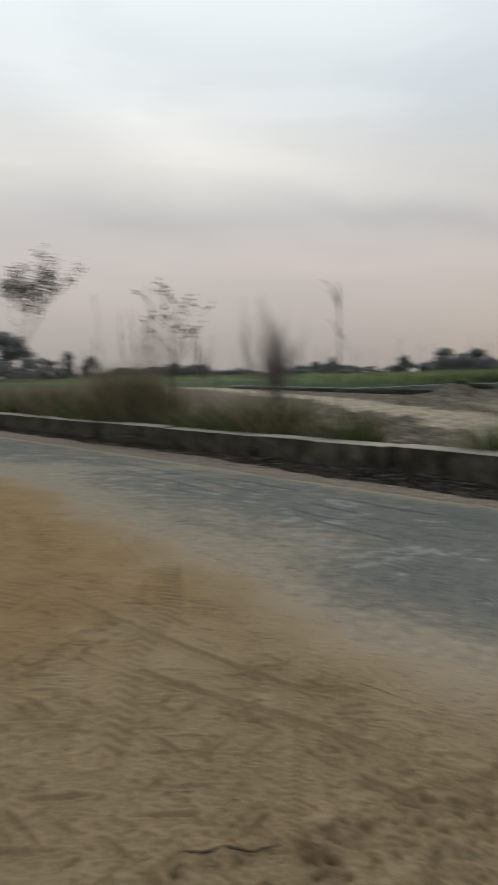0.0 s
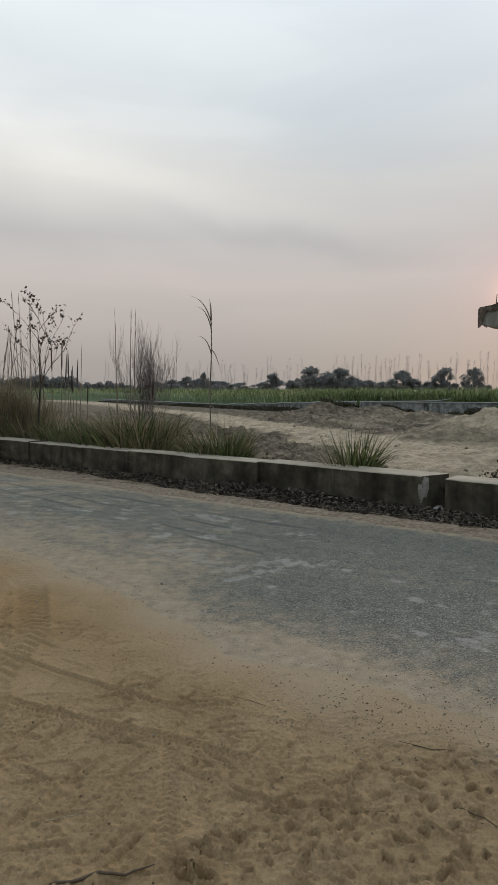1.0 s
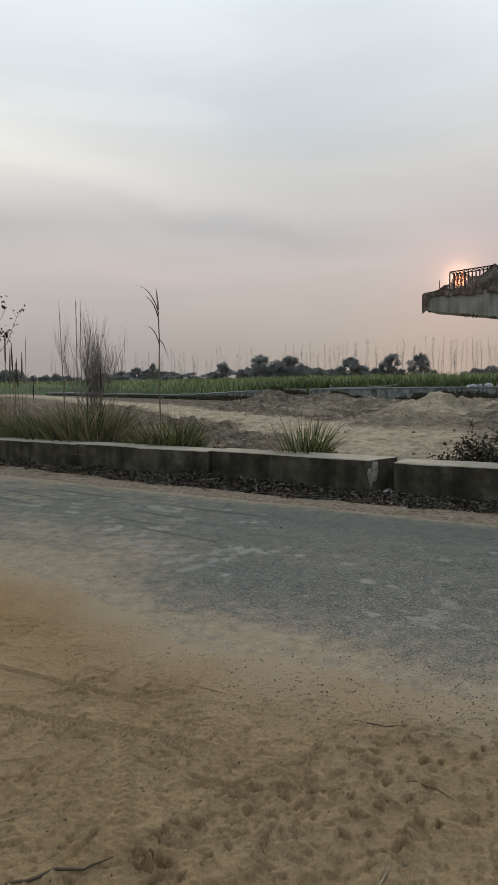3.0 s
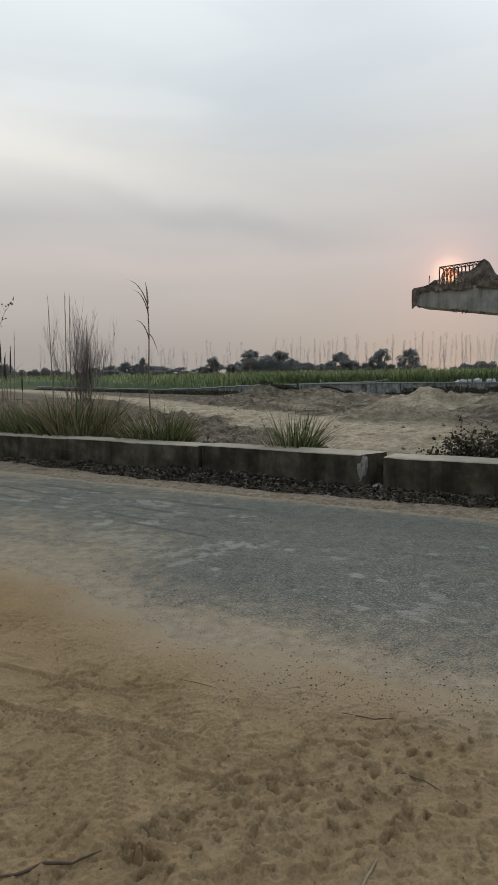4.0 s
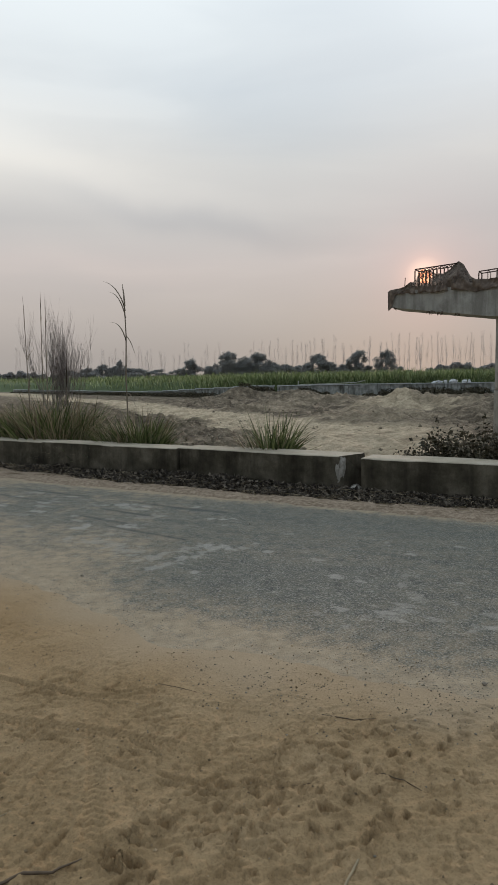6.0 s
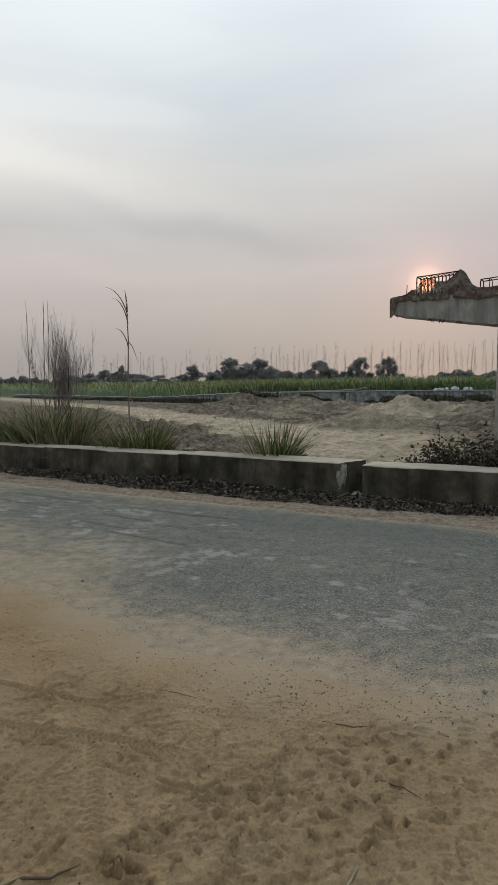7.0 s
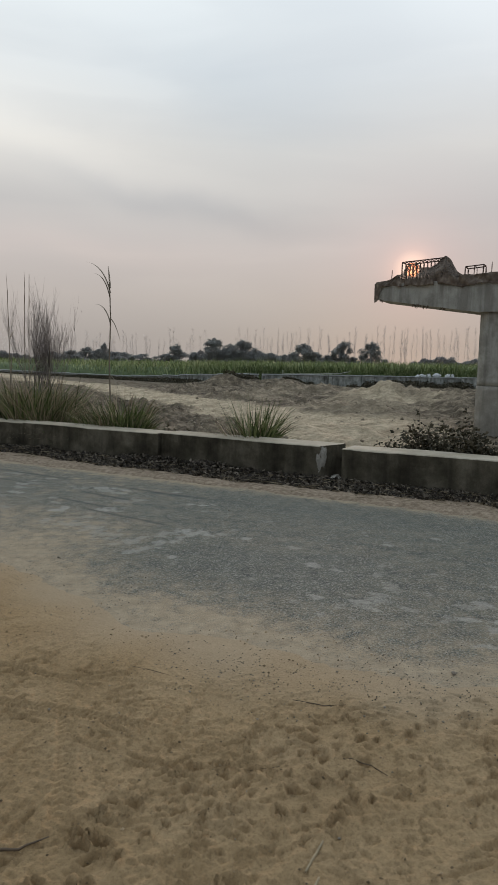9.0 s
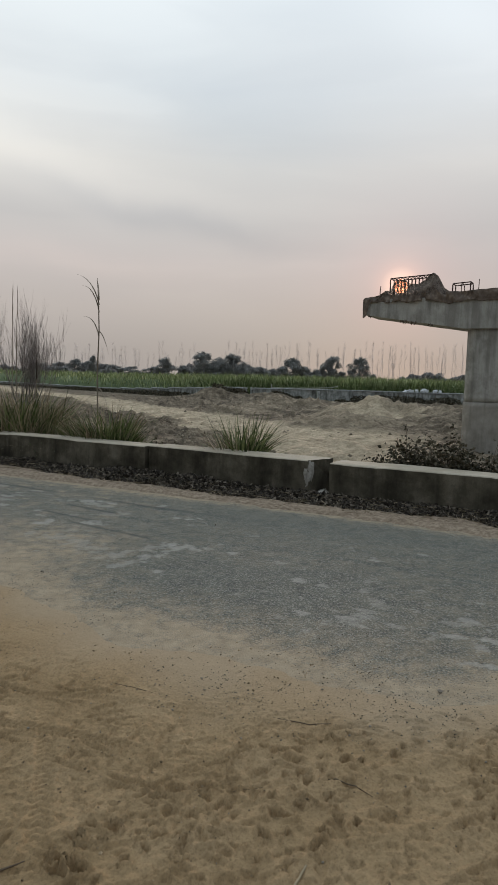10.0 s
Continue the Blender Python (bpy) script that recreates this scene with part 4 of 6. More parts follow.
def build_sacking():
    S = [-0.04, 0.0, 0.25, 0.5, 0.62, 0.75, 0.9, 1.05, 1.25, 1.45, 1.57, 1.65, 1.8, 2.0, 2.3, 2.6, 3.2, 4.09, 6.45]
    Z = [3.55, 3.59, 3.63, 3.71, 3.91, 4.04, 4.02, 3.93, 3.91, 4.08, 4.16, 4.11, 3.84, 3.69, 3.67, 3.71, 3.74, 3.69, 3.63]
    HS = [-0.04, 0.06, 0.14, 0.4, 0.7, 1.1, 1.5, 1.85, 2.1, 2.4, 3.09, 6.45]
    HZ = [3.13, 3.16, 3.45, 3.47, 3.49, 3.46, 3.50, 3.43, 3.42, 3.47, 3.45, 3.47]
    s = spaced((-0.04, 2.6, 0.022), (2.6, 6.45, 0.06))
    w = np.linspace(0, 1, 34)
    SS, W = np.meshgrid(s, w, indexing="ij")
    top, hem = np.interp(SS, S, Z), np.interp(SS, HS, HZ) + 0.025 * vnoise(SS * 7, W * 0, 12) + 0.012 * vnoise(SS * 23, W * 0, 13)
    up = np.clip(W / 0.55, 0, 1)
    over = np.clip((W - 0.55) / 0.45, 0, 1)
    fold = vnoise(SS * 9 + W * 3, W * 2, 15) * 0.045 + vnoise(SS * 22 - W * 5, W * 3, 16) * 0.024
    t = np.where(W < 0.55, -0.025 + 0.22 * smooth(0.45, 1.0, up) * (top > 3.75) + fold, 0.2 * (top > 3.75) + over * 1.0)
    z = np.where(W < 0.55, hem + (top - hem) * up, top + (3.59 - top) * smooth(0.15, 1.0, over))
    z = z + 0.018 * vnoise(SS * 6, W * 8, 18) * smooth(0.0, 0.3, W)
    t = np.where(z < 3.475, np.minimum(t, -0.012 + 0.5 * fold - 0.012), t)
    P = np.stack([OX + (PIER_U + SS) * UX - (PIER_V + t) * UY, OY + (PIER_U + SS) * UY + (PIER_V + t) * UX, z], 2)
    thin = np.where(z > 3.62, 0.30, 0.0) * (np.interp(SS, S, Z) > 3.73) * (SS < 2)
    thin = np.maximum(thin, 0.9 * smooth(0.52, 0.58, SS) * (1 - smooth(0.98, 1.06, SS)) * smooth(3.61, 3.67, z) * (1 - smooth(3.93, 3.99, z)))
    thin = np.where((W > 0.5) & (SS > 0.48) & (SS < 1.1), 0.85, thin)
    me = mesh_of("sacking", P.reshape(-1, 3), sheet(len(s), len(w)), True, {"thin": thin})
    me.materials.append(M_CLOTH)
    ob = new("sacking", me)
    so = ob.modifiers.new("thick", "SOLIDIFY")
    so.thickness = 0.006
    tagged(ob, "torn brown sacking draped over the pier's rusty starter bars", "tarpaulin")
    # rags hanging under the crosshead
    rng = random.Random(8)
    rags = thing("hanging_rags", "ragged dark formwork scraps hanging beneath the crosshead", "rags", pose(*pier_at(1.3, 0.0, 3.09)))
    for k in range(16):
        sx = rng.uniform(0.85, 1.65) if k < 13 else rng.uniform(0.1, 0.3)
        zb = float(np.interp(sx, [0, 2.36], [3.18, 2.84]))
        ln = rng.uniform(0.03, 0.09)
        p = pier_at(sx, rng.uniform(0.0, 0.06), zb) - pier_at(1.3, 0.0, 3.09)
        bm = bmesh.new()
        tube(bm, [p + Vector((0, 0, 0.02)), p + Vector((rng.uniform(-.03, .03), 0, -ln * 0.5)), p + Vector((rng.uniform(-.05, .05), 0, -ln))], [0.022, rng.uniform(0.012, 0.025), 0.005], 5)
        part("rag", bm, M_CLOTH, rags)


build_pier()
build_sacking()


# ---------------------------------------------------------------- lined canal and cane field
CANAL_Y = 46.0


def canal_pose(run, z, off):
    """Along the canal wall: straight to the east, bending away and lower to the north."""
    if run > 1.8:
        return pose(run, CANAL_Y + off, z)
    d = max(0.0, 1.2 - run)
    return pose(1.8 - 0.634 * d, CANAL_Y + 0.773 * d + off, z - 0.55 * min(1, d / 15), 0, 0, -50.6)


def build_canal():
    wall = thing("canal_wall", "weathered pale concrete canal wall with lime stains", "canal wall", kind="structure")
    rng = random.Random(12)
    bm0 = block(2.26, 0.22, 1.3, 0.012, 10, 0.012, 3)
    panel = None
    for k in range(38):
        x = -42 + 2.3 * k
        if panel is None:
            panel = part("panel", bm0, M_CANAL, wall)
            ob = panel
        else:
            ob = part("panel", panel.data, None, wall)
        ob.matrix_basis = canal_pose(x, -0.45 + rng.uniform(-0.03, 0.02), rng.uniform(-0.02, 0.02))
    post = None
    for k in range(18):
        x = 2.95 + 2.3 * k
        if post is None:
            post = part("buttress", block(0.2, 0.16, 1.22, 0.01), M_CANAL, wall)
            ob = post
        else:
            ob = part("buttress", post.data, None, wall)
        ob.matrix_basis = pose(x, CANAL_Y - 0.19, -0.45)
    cope = None
    for k in range(38):
        x = -42 + 2.3 * k
        if cope is None:
            cope = part("coping", block(2.27, 0.34, 0.06, 0.01), M_COPE, wall)
            ob = cope
        else:
            ob = part("coping", cope.data, None, wall)
        ob.matrix_basis = canal_pose(x, 0.842 + rng.uniform(-0.012, 0.01), -0.01)


def build_field():
    rng = np.random.default_rng(4)

    def tall(x):
        return np.interp(x, [-30, -12, 0, 8, 16, 40], [1.62, 1.68, 1.75, 1.80, 1.84, 1.9])

    def left_edge(y):
        return np.interp(y, [46.6, 85, 97, 250], [1.4, -30.5, -38, -300])
    xs, ys, hs, ln, wd = [], [], [], [], []
    for y0, y1, n, w, size in ((46.9, 51, 13000, 0.065, 1.15), (51, 66, 12000, 0.075, 1.1), (66, 110, 9000, 0.09, 1.1), (110, 240, 7000, 0.2, 1.4)):
        y = y0 + (y1 - y0) * rng.random(n) ** 1.2
        row = np.round(y / 0.75) * 0.75 + rng.normal(0, 0.1, n)
        y = np.maximum(row, 46.75)
        lo, hi = np.maximum(left_edge(y), -0.62 * y), 0.52 * y
        x = lo + (hi - lo) * rng.random(n)
        xs.append(x), ys.append(y)
        top = tall(x * 47 / y) * (0.97 + 0.03 * vnoise(x * 0.3, y * 0.3, 3))
        hs.append(top * rng.uniform(0.22, 0.76, n))
        ln.append(np.full(n, 0.62 * size) * rng.uniform(0.6, 1.25, n)), wd.append(np.full(n, w) * rng.uniform(0.7, 1.3, n))
    n = 3500     # the far strip on the left begins farther off
    y = 88 + 120 * rng.random(n) ** 1.5
    x = left_edge(y) - rng.random(n) * 0.75 * y
    xs.append(x), ys.append(y), hs.append(rng.uniform(0.4, 0.95, n)), ln.append(rng.uniform(0.5, 1.0, n)), wd.append(np.full(n, 0.18))
    x, y, h, ln, wd = map(np.concatenate, (xs, ys, hs, ln, wd))
    n = len(x)
    ang = rng.uniform(0, 2 * np.pi, n)
    lean = rng.uniform(0.1, 0.55, n)
    me = ribbons("cane_leaves", np.stack([x, y, h], 1), np.stack([np.cos(ang), np.sin(ang)], 1) * lean[:, None], ln, wd, rng.uniform(0.05, 0.45, n), 3, 6)
    me.materials.append(M_CROP)
    leaves = tagged(new("cane_field", me), "dense green sugar cane field beyond the canal", "crop field", kind="stuff")
    # the closed mass of stems and leaves under the tips, shade in its colour
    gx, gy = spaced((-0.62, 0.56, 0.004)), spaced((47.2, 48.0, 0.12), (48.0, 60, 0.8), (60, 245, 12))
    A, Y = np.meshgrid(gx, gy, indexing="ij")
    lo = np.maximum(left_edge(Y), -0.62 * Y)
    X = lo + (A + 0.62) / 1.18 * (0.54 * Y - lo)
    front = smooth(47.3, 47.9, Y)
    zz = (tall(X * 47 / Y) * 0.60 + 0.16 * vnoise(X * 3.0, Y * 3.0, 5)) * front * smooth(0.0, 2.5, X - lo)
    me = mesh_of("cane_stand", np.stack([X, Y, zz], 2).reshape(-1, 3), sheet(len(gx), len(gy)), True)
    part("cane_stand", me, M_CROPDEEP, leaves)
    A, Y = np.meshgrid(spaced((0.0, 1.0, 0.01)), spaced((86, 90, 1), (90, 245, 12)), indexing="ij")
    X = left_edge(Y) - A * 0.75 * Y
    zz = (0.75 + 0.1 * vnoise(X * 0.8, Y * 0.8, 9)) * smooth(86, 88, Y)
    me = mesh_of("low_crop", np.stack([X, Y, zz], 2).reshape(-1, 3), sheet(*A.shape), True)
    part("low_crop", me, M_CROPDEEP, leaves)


def build_canal_things():
    pole = thing("pale_pole", "thin pale pole lying on the canal wall", "pole", pose(6.9, CANAL_Y - 0.05, 0.92))
    part("shaft", tube(bmesh.new(), [(-2.6, 0, -0.01), (-1.6, 0, 0.0), (0, 0, 0.03), (1.4, 0, 0.10), (2.0, 0, 0.22)], [0.03, 0.03, 0.028, 0.025, 0.02]), M_POLE, pole)
    stub = thing("pale_stake", "short pale stake standing at the canal wall", "stake", pose(4.3, CANAL_Y - 0.05, 0.88))
    part("shaft", tube(bmesh.new(), [(0, 0, -0.02), (0, 0, 0.28)], 0.03), M_POLE, stub)
    rng = random.Random(2)
    for k in range(7):
        x = 13.6 + 0.42 * k + rng.uniform(-0.1, 0.1)
        bm = bmesh.new()
        bmesh.ops.create_icosphere(bm, subdivisions=2, radius=1)
        sx, sz = rng.uniform(0.10, 0.26), rng.uniform(0.05, 0.17)
        for v in bm.verts:
            v.co = Vector((v.co.x * sx, v.co.y * 0.12, (v.co.z + 0.8) * sz)) + noise.noise_vector(v.co * 2.3 + Vector((k * 4, 0, 0))) * 0.11
        me = bpy.data.meshes.new("plastic_sheet")
        bm.to_mesh(me)
        bm.free()
        me.materials.append(M_PLASTIC)
        ob = new("plastic_sheet", me)
        ob.matrix_basis = pose(x, CANAL_Y, 0.895, 0, rng.uniform(-25, 25), rng.uniform(-30, 30))
        tagged(ob, "crumpled scrap of white plastic sheet on the canal wall", "plastic scrap", "scraps on the canal wall")


def build_canal_weeds():
    """Dark low growth along the foot of the canal wall."""
    rng = np.random.default_rng(71)
    n = 16000
    x = rng.uniform(0.2, 24, n)
    y = CANAL_Y - 0.35 - 1.5 * rng.random(n) ** 1.6
    tall = 0.55 * smooth(-0.1, 0.6, vnoise(x * 0.55, x * 0, 9) + 0.35 * vnoise(x * 2.1, y * 0.7, 10)) * (1 - 0.5 * (CANAL_Y - 0.35 - y) / 1.5)
    keep = tall > 0.06
    x, y, tall = x[keep], y[keep], tall[keep]
    d = 42 * rng.random(12000)      # along the bend to the north
    off = -0.3 - 1.2 * rng.random(12000) ** 1.5
    x, y = np.append(x, 1.8 - 0.634 * d + 0.773 * off), np.append(y, CANAL_Y + 0.773 * d + 0.634 * off)
    tall = np.append(tall, np.clip(0.42 - 0.008 * d, 0.1, 1) * (0.75 + 0.4 * vnoise(d * 0.8, d * 0, 11)))
    z = ground_height(x, y)[0] + tall * rng.random(len(x))
    me = leaf_cloud("canal_weeds", np.stack([x, y, z], 1), 0.085, 6, 0.25, 0.0, 1.8)
    me.materials.append(M_WEED)
    tagged(new("canal_weeds", me), "dark low weeds along the foot of the canal wall", "weeds", kind="stuff")


def build_clods():
    """Loose lumps of dug earth over the land behind the wall."""
    rng = np.random.default_rng(72)
    n = 9000
    y = 12 + 33 * rng.random(n) ** 1.1
    x = (-0.42 + 0.86 * rng.random(n)) * y
    keep = (vnoise(x * 0.5, y * 0.5, 13) + 0.5 * vnoise(x * 1.7, y * 1.7, 14)) > rng.uniform(-0.3, 0.7, n)
    x, y = x[keep], y[keep]
    z, path = ground_height(x, y)[:2]
    keep = (path < 0.35) | (rng.random(len(x)) < 0.12)
    x, y, z = x[keep], y[keep], z[keep]
    n = len(x)
    r = 0.015 + 0.06 * rng.random(n) ** 2.5
    ring = np.array([[1, 0, 0], [0, 1, 0], [-1, 0, 0], [0, -1, 0], [0, 0, 0.75], [0, 0, -0.6]])
    fan = np.array([[0, 1, 4], [1, 2, 4], [2, 3, 4], [3, 0, 4], [1, 0, 5], [2, 1, 5], [3, 2, 5], [0, 3, 5]])
    a = rng.uniform(0, 6.283, n)
    sh = ring[None] * rng.uniform(0.6, 1.3, (n, 6, 1)) * r[:, None, None]
    V = np.stack([sh[..., 0] * np.cos(a)[:, None] - sh[..., 1] * np.sin(a)[:, None] + x[:, None],
                  sh[..., 0] * np.sin(a)[:, None] + sh[..., 1] * np.cos(a)[:, None] + y[:, None], sh[..., 2] + (z + r * 0.25)[:, None]], 2)
    me = mesh_of("earth_clods", V.reshape(-1, 3), (np.arange(n)[:, None, None] * 6 + fan[None]).reshape(-1, 3), False)
    me.materials.append(M_CLOD)
    tagged(new("earth_clods", me), "loose brown clods of dug earth behind the wall", "earth clods", kind="stuff")


build_canal()
build_canal_weeds()
build_clods()
build_field()
build_canal_things()


# ---------------------------------------------------------------- far trees
def crown_points(rng, height, width, n, lobes=26):
    """Leaf places in an uneven crown of many small clumps carried on limbs, with gaps between."""
    pts, blobs = [], []
    for k in range(lobes):
        a = rng.uniform(0, 2 * math.pi)
        f = (k + rng.random()) / lobes
        z = height * (0.16 + 0.68 * f)
        r = width * 0.44 * math.sqrt(rng.random()) * max(0.25, math.sin(math.pi * (0.22 + 0.66 * f)))
        if k == 0:
            r, z = 0.05 * width, height * 0.84
        blobs.append((r * math.cos(a), r * math.sin(a), z, width * rng.uniform(0.10, 0.19), height * rng.uniform(0.07, 0.13)))
    for x, y, z, rw, rh in blobs:
        m = int(n / lobes)
        d = rng.normal(size=(m, 3))
        d /= np.linalg.norm(d, axis=1)[:, None]
        rad = rng.random(m) ** 0.5 * (1 + 0.35 * vnoise(d[:, 0] * 3 + x, d[:, 2] * 3 + z, 7))
        pts.append(np.stack([x + d[:, 0] * rad * rw, y + d[:, 1] * rad * rw, z + d[:, 2] * rad * rh], 1))
    return np.concatenate(pts), blobs


def far_tree(name, label, height, width, seed, n=1500, leaf=0.27, mat=None, wood=None):
    rng = np.random.default_rng(seed)
    tree = thing(name, label, "tree", group="distant trees")
    pts, blobs = crown_points(rng, height, width, n, 20 + 3 * (seed % 5))
    bm = bmesh.new()
    th = height * 0.42
    tube(bm, [(0, 0, -0.3), (0.05, 0, th * 0.5), (0, 0.05, th), (0, 0, height * 0.75)], [height * 0.028, height * 0.022, height * 0.017, height * 0.006], 7)
    for x, y, z, rw, rh in blobs[1:8]:
        tube(bm, [(0, 0, th * rng.uniform(0.6, 1.0)), (x * 0.5, y * 0.5, (th + z) * 0.5), (x, y, z)], [height * 0.011, height * 0.008, height * 0.003], 5)
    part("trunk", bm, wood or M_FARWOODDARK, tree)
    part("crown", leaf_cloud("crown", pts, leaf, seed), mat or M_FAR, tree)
    return tree


def place_trees():
    kinds = [far_tree("broadleaf_tree", "dark hazy broadleaf tree on the far field edge", 10, 8, 20 + k, 7000) for k in range(7)]
    spots = [  # x, y, height, width
        (-58, 265, 5.0, 8), (-51.5, 262, 6.2, 7.5), (-47, 268, 5.8, 7), (-44, 260, 7.8, 3.6), (-37.5, 265, 4.6, 8), (-30.5, 262, 4.2, 9),
        (-16.8, 262, 7.6, 8), (-10, 266, 5.2, 6), (-2.0, 260, 10.2, 9), (4.2, 268, 8.4, 8), (9.2, 262, 9.8, 9.5), (15.5, 265, 6.2, 7),
        (32.5, 260, 8.9, 10), (38.0, 266, 6.0, 6), (48.0, 262, 10.0, 8.5), (58.3, 260, 10.0, 7.5), (65.5, 266, 4.0, 5), (25.0, 268, 5.0, 6), (-22, 268, 4.4, 8), (0.5, 258, 6.0, 6), (13, 258, 5.2, 7), (20, 262, 5.4, 7), (28.5, 258, 5.8, 6), (42, 262, 5.0, 7), (52.5, 264, 4.6, 5), (-65, 268, 4.4, 9)]
    for k, (x, y, h, w) in enumerate(spots):
        m = pose(x, y, 0, 0, 0, 77 * k) @ Matrix.Diagonal((w / 6.6, w / 6.6, h / 8.8, 1))
        if k < 7:
            kinds[k].matrix_basis = m
        else:
            copy_thing(kinds[(k * 3) % 7], m).matrix_basis = m
    # towards the north, beyond the reeds
    for k, (az, d, h, w) in enumerate([(36.4, 130, 10.5, 11), (33.6, 160, 6.5, 8), (31.8, 170, 8.6, 4.2), (29.9, 170, 7.2, 5.5), (39.5, 130, 9, 9), (34.9, 150, 6.0, 6), (42, 150, 9, 9)]):
        m = pose(-d * math.sin(radians(az)), d * math.cos(radians(az)), 0, 0, 0, 50 * k) @ Matrix.Diagonal((w / 8, w / 8, h / 10, 1))
        copy_thing(kinds[(k + 1) % 7], m).matrix_basis = m


def far_hedge(name, label, spots, seed):
    rng = np.random.default_rng(seed)
    pts = []
    for x0, x1, y, h in spots:
        n = int(abs(x1 - x0) * 130)
        x = rng.uniform(x0, x1, n)
        top = h * (0.52 + 0.30 * vnoise(x * 0.12, x * 0, seed) + 0.16 * vnoise(x * 0.5, x * 0, seed + 1)) * np.clip(np.minimum(x - x0, x1 - x) / 3.0, 0.15, 1) ** 0.5
        pts.append(np.stack([x, y + rng.uniform(-2, 2, n), rng.random(n) ** 0.8 * top], 1))
    me = leaf_cloud(name, np.concatenate(pts), 0.6, seed)
    me.materials.append(M_HAZEDHEDGE)
    tagged(new(name, me), label, "far woods", kind="stuff")


def poplar(seed):
    rng = random.Random(seed)
    tree = thing("bare_poplar", "tall thin leafless poplar on the far field edge", "tree", group="bare poplars")
    bm = bmesh.new()
    H = 16.0
    pts = [(0.25 * math.sin(k * 0.7 + seed), 0.2 * math.cos(k * 0.9 + seed), H * k / 7) for k in range(8)]
    pts[0] = (pts[0][0], pts[0][1], -0.3)
    tube(bm, pts, [0.055, 0.052, 0.046, 0.04, 0.032, 0.024, 0.015, 0.008], 5)
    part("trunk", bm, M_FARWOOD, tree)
    bm = bmesh.new()
    heights = [p[2] for p in pts]
    for k in range(70):
        z = H * (0.26 + 0.72 * rng.random() ** 0.8)
        a, ln = rng.uniform(0, 6.283), rng.uniform(1.4, 4.2) * (1.2 - z / H * 0.85)
        x0, y0 = np.interp(z, heights, [p[0] for p in pts]), np.interp(z, heights, [p[1] for p in pts])
        out = rng.uniform(0.3, 0.65)
        e = (x0 + out * ln * math.cos(a), y0 + out * ln * math.sin(a), z + ln * 0.9)
        tube(bm, [(x0, y0, z), (x0 + 0.6 * out * ln * math.cos(a), y0 + 0.6 * out * ln * math.sin(a), z + ln * 0.42), e], [0.013, 0.010, 0.005], 3)
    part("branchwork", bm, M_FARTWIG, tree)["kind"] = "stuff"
    return tree


def place_poplars():
    rng = random.Random(31)
    kinds = [poplar(k) for k in range(4)]
    xs = []
    for x0, x1, n in ((-62, -26, 26), (-24, -4, 12), (4, 27, 20), (27, 60, 24), (60, 98, 34), (-84, -66, 7)):
        xs += [x0 + (x1 - x0) * (k + rng.uniform(0.1, 0.9)) / n for k in range(n)]
    for k, x in enumerate(xs):
        tall = 0.86 + 0.20 * min(1, max(0, (x + 30) / 90)) + rng.uniform(-0.30, 0.14)
        m = pose(x * 1.12, 285 + rng.uniform(-8, 10), 0, 0, 0, rng.uniform(0, 360)) @ Matrix.Diagonal((1, 1, tall, 1))
        if k < 4:
            kinds[k].matrix_basis = m
        else:
            copy_thing(kinds[k % 4], m).matrix_basis = m


place_trees()
place_poplars()
far_hedge("far_hedge", "hazy dark scrub along the far field edge", [(-62, -22, 272, 6.6), (-14, 22, 275, 7.6), (22, 64, 278, 6.8), (70, 130, 276, 8.6), (60, 80, 280, 7.0), (-200, -62, 290, 5.4), (20, 44, 270, 7.2), (-2, 18, 268, 8.2)], 5)
far_hedge("far_scrub", "dark scrub and low woods beyond the reeds", [(-118, -62, 176, 5.2), (-62, -30, 230, 4.0), (-170, -90, 150, 5.0)], 6)


# ---------------------------------------------------------------- plants behind the wall
def on_land(u, v):
    p = at(u, v)
    return Vector((p.x, p.y, height_at(p.x, p.y)))


def grass_clump(label, seed, n, tall, spread, mats, lean=(0.05, 0.45), droop=(0.05, 0.4), width=0.011):
    rng = np.random.default_rng(seed)
    clump = thing("grass_clump", label, "grass clump", group="grass clumps along the wall")
    for name, mat, share in mats:
        m = int(n * share)
        a, r = rng.uniform(0, 2 * np.pi, m), spread * rng.random(m) ** 0.7
        base = np.stack([r * np.cos(a), r * np.sin(a), np.full(m, -0.03)], 1)
        b = a + rng.normal(0, 0.7, m)
        way = np.stack([np.cos(b), np.sin(b)], 1) * rng.uniform(*lean, m)[:, None]
        ln = tall * rng.uniform(0.45, 1.08, m)
        part(name, ribbons(name, base, way, ln, width * rng.uniform(0.6, 1.4, m), rng.uniform(*droop, m), 5, seed), mat, clump)["kind"] = "stuff"
    return clump


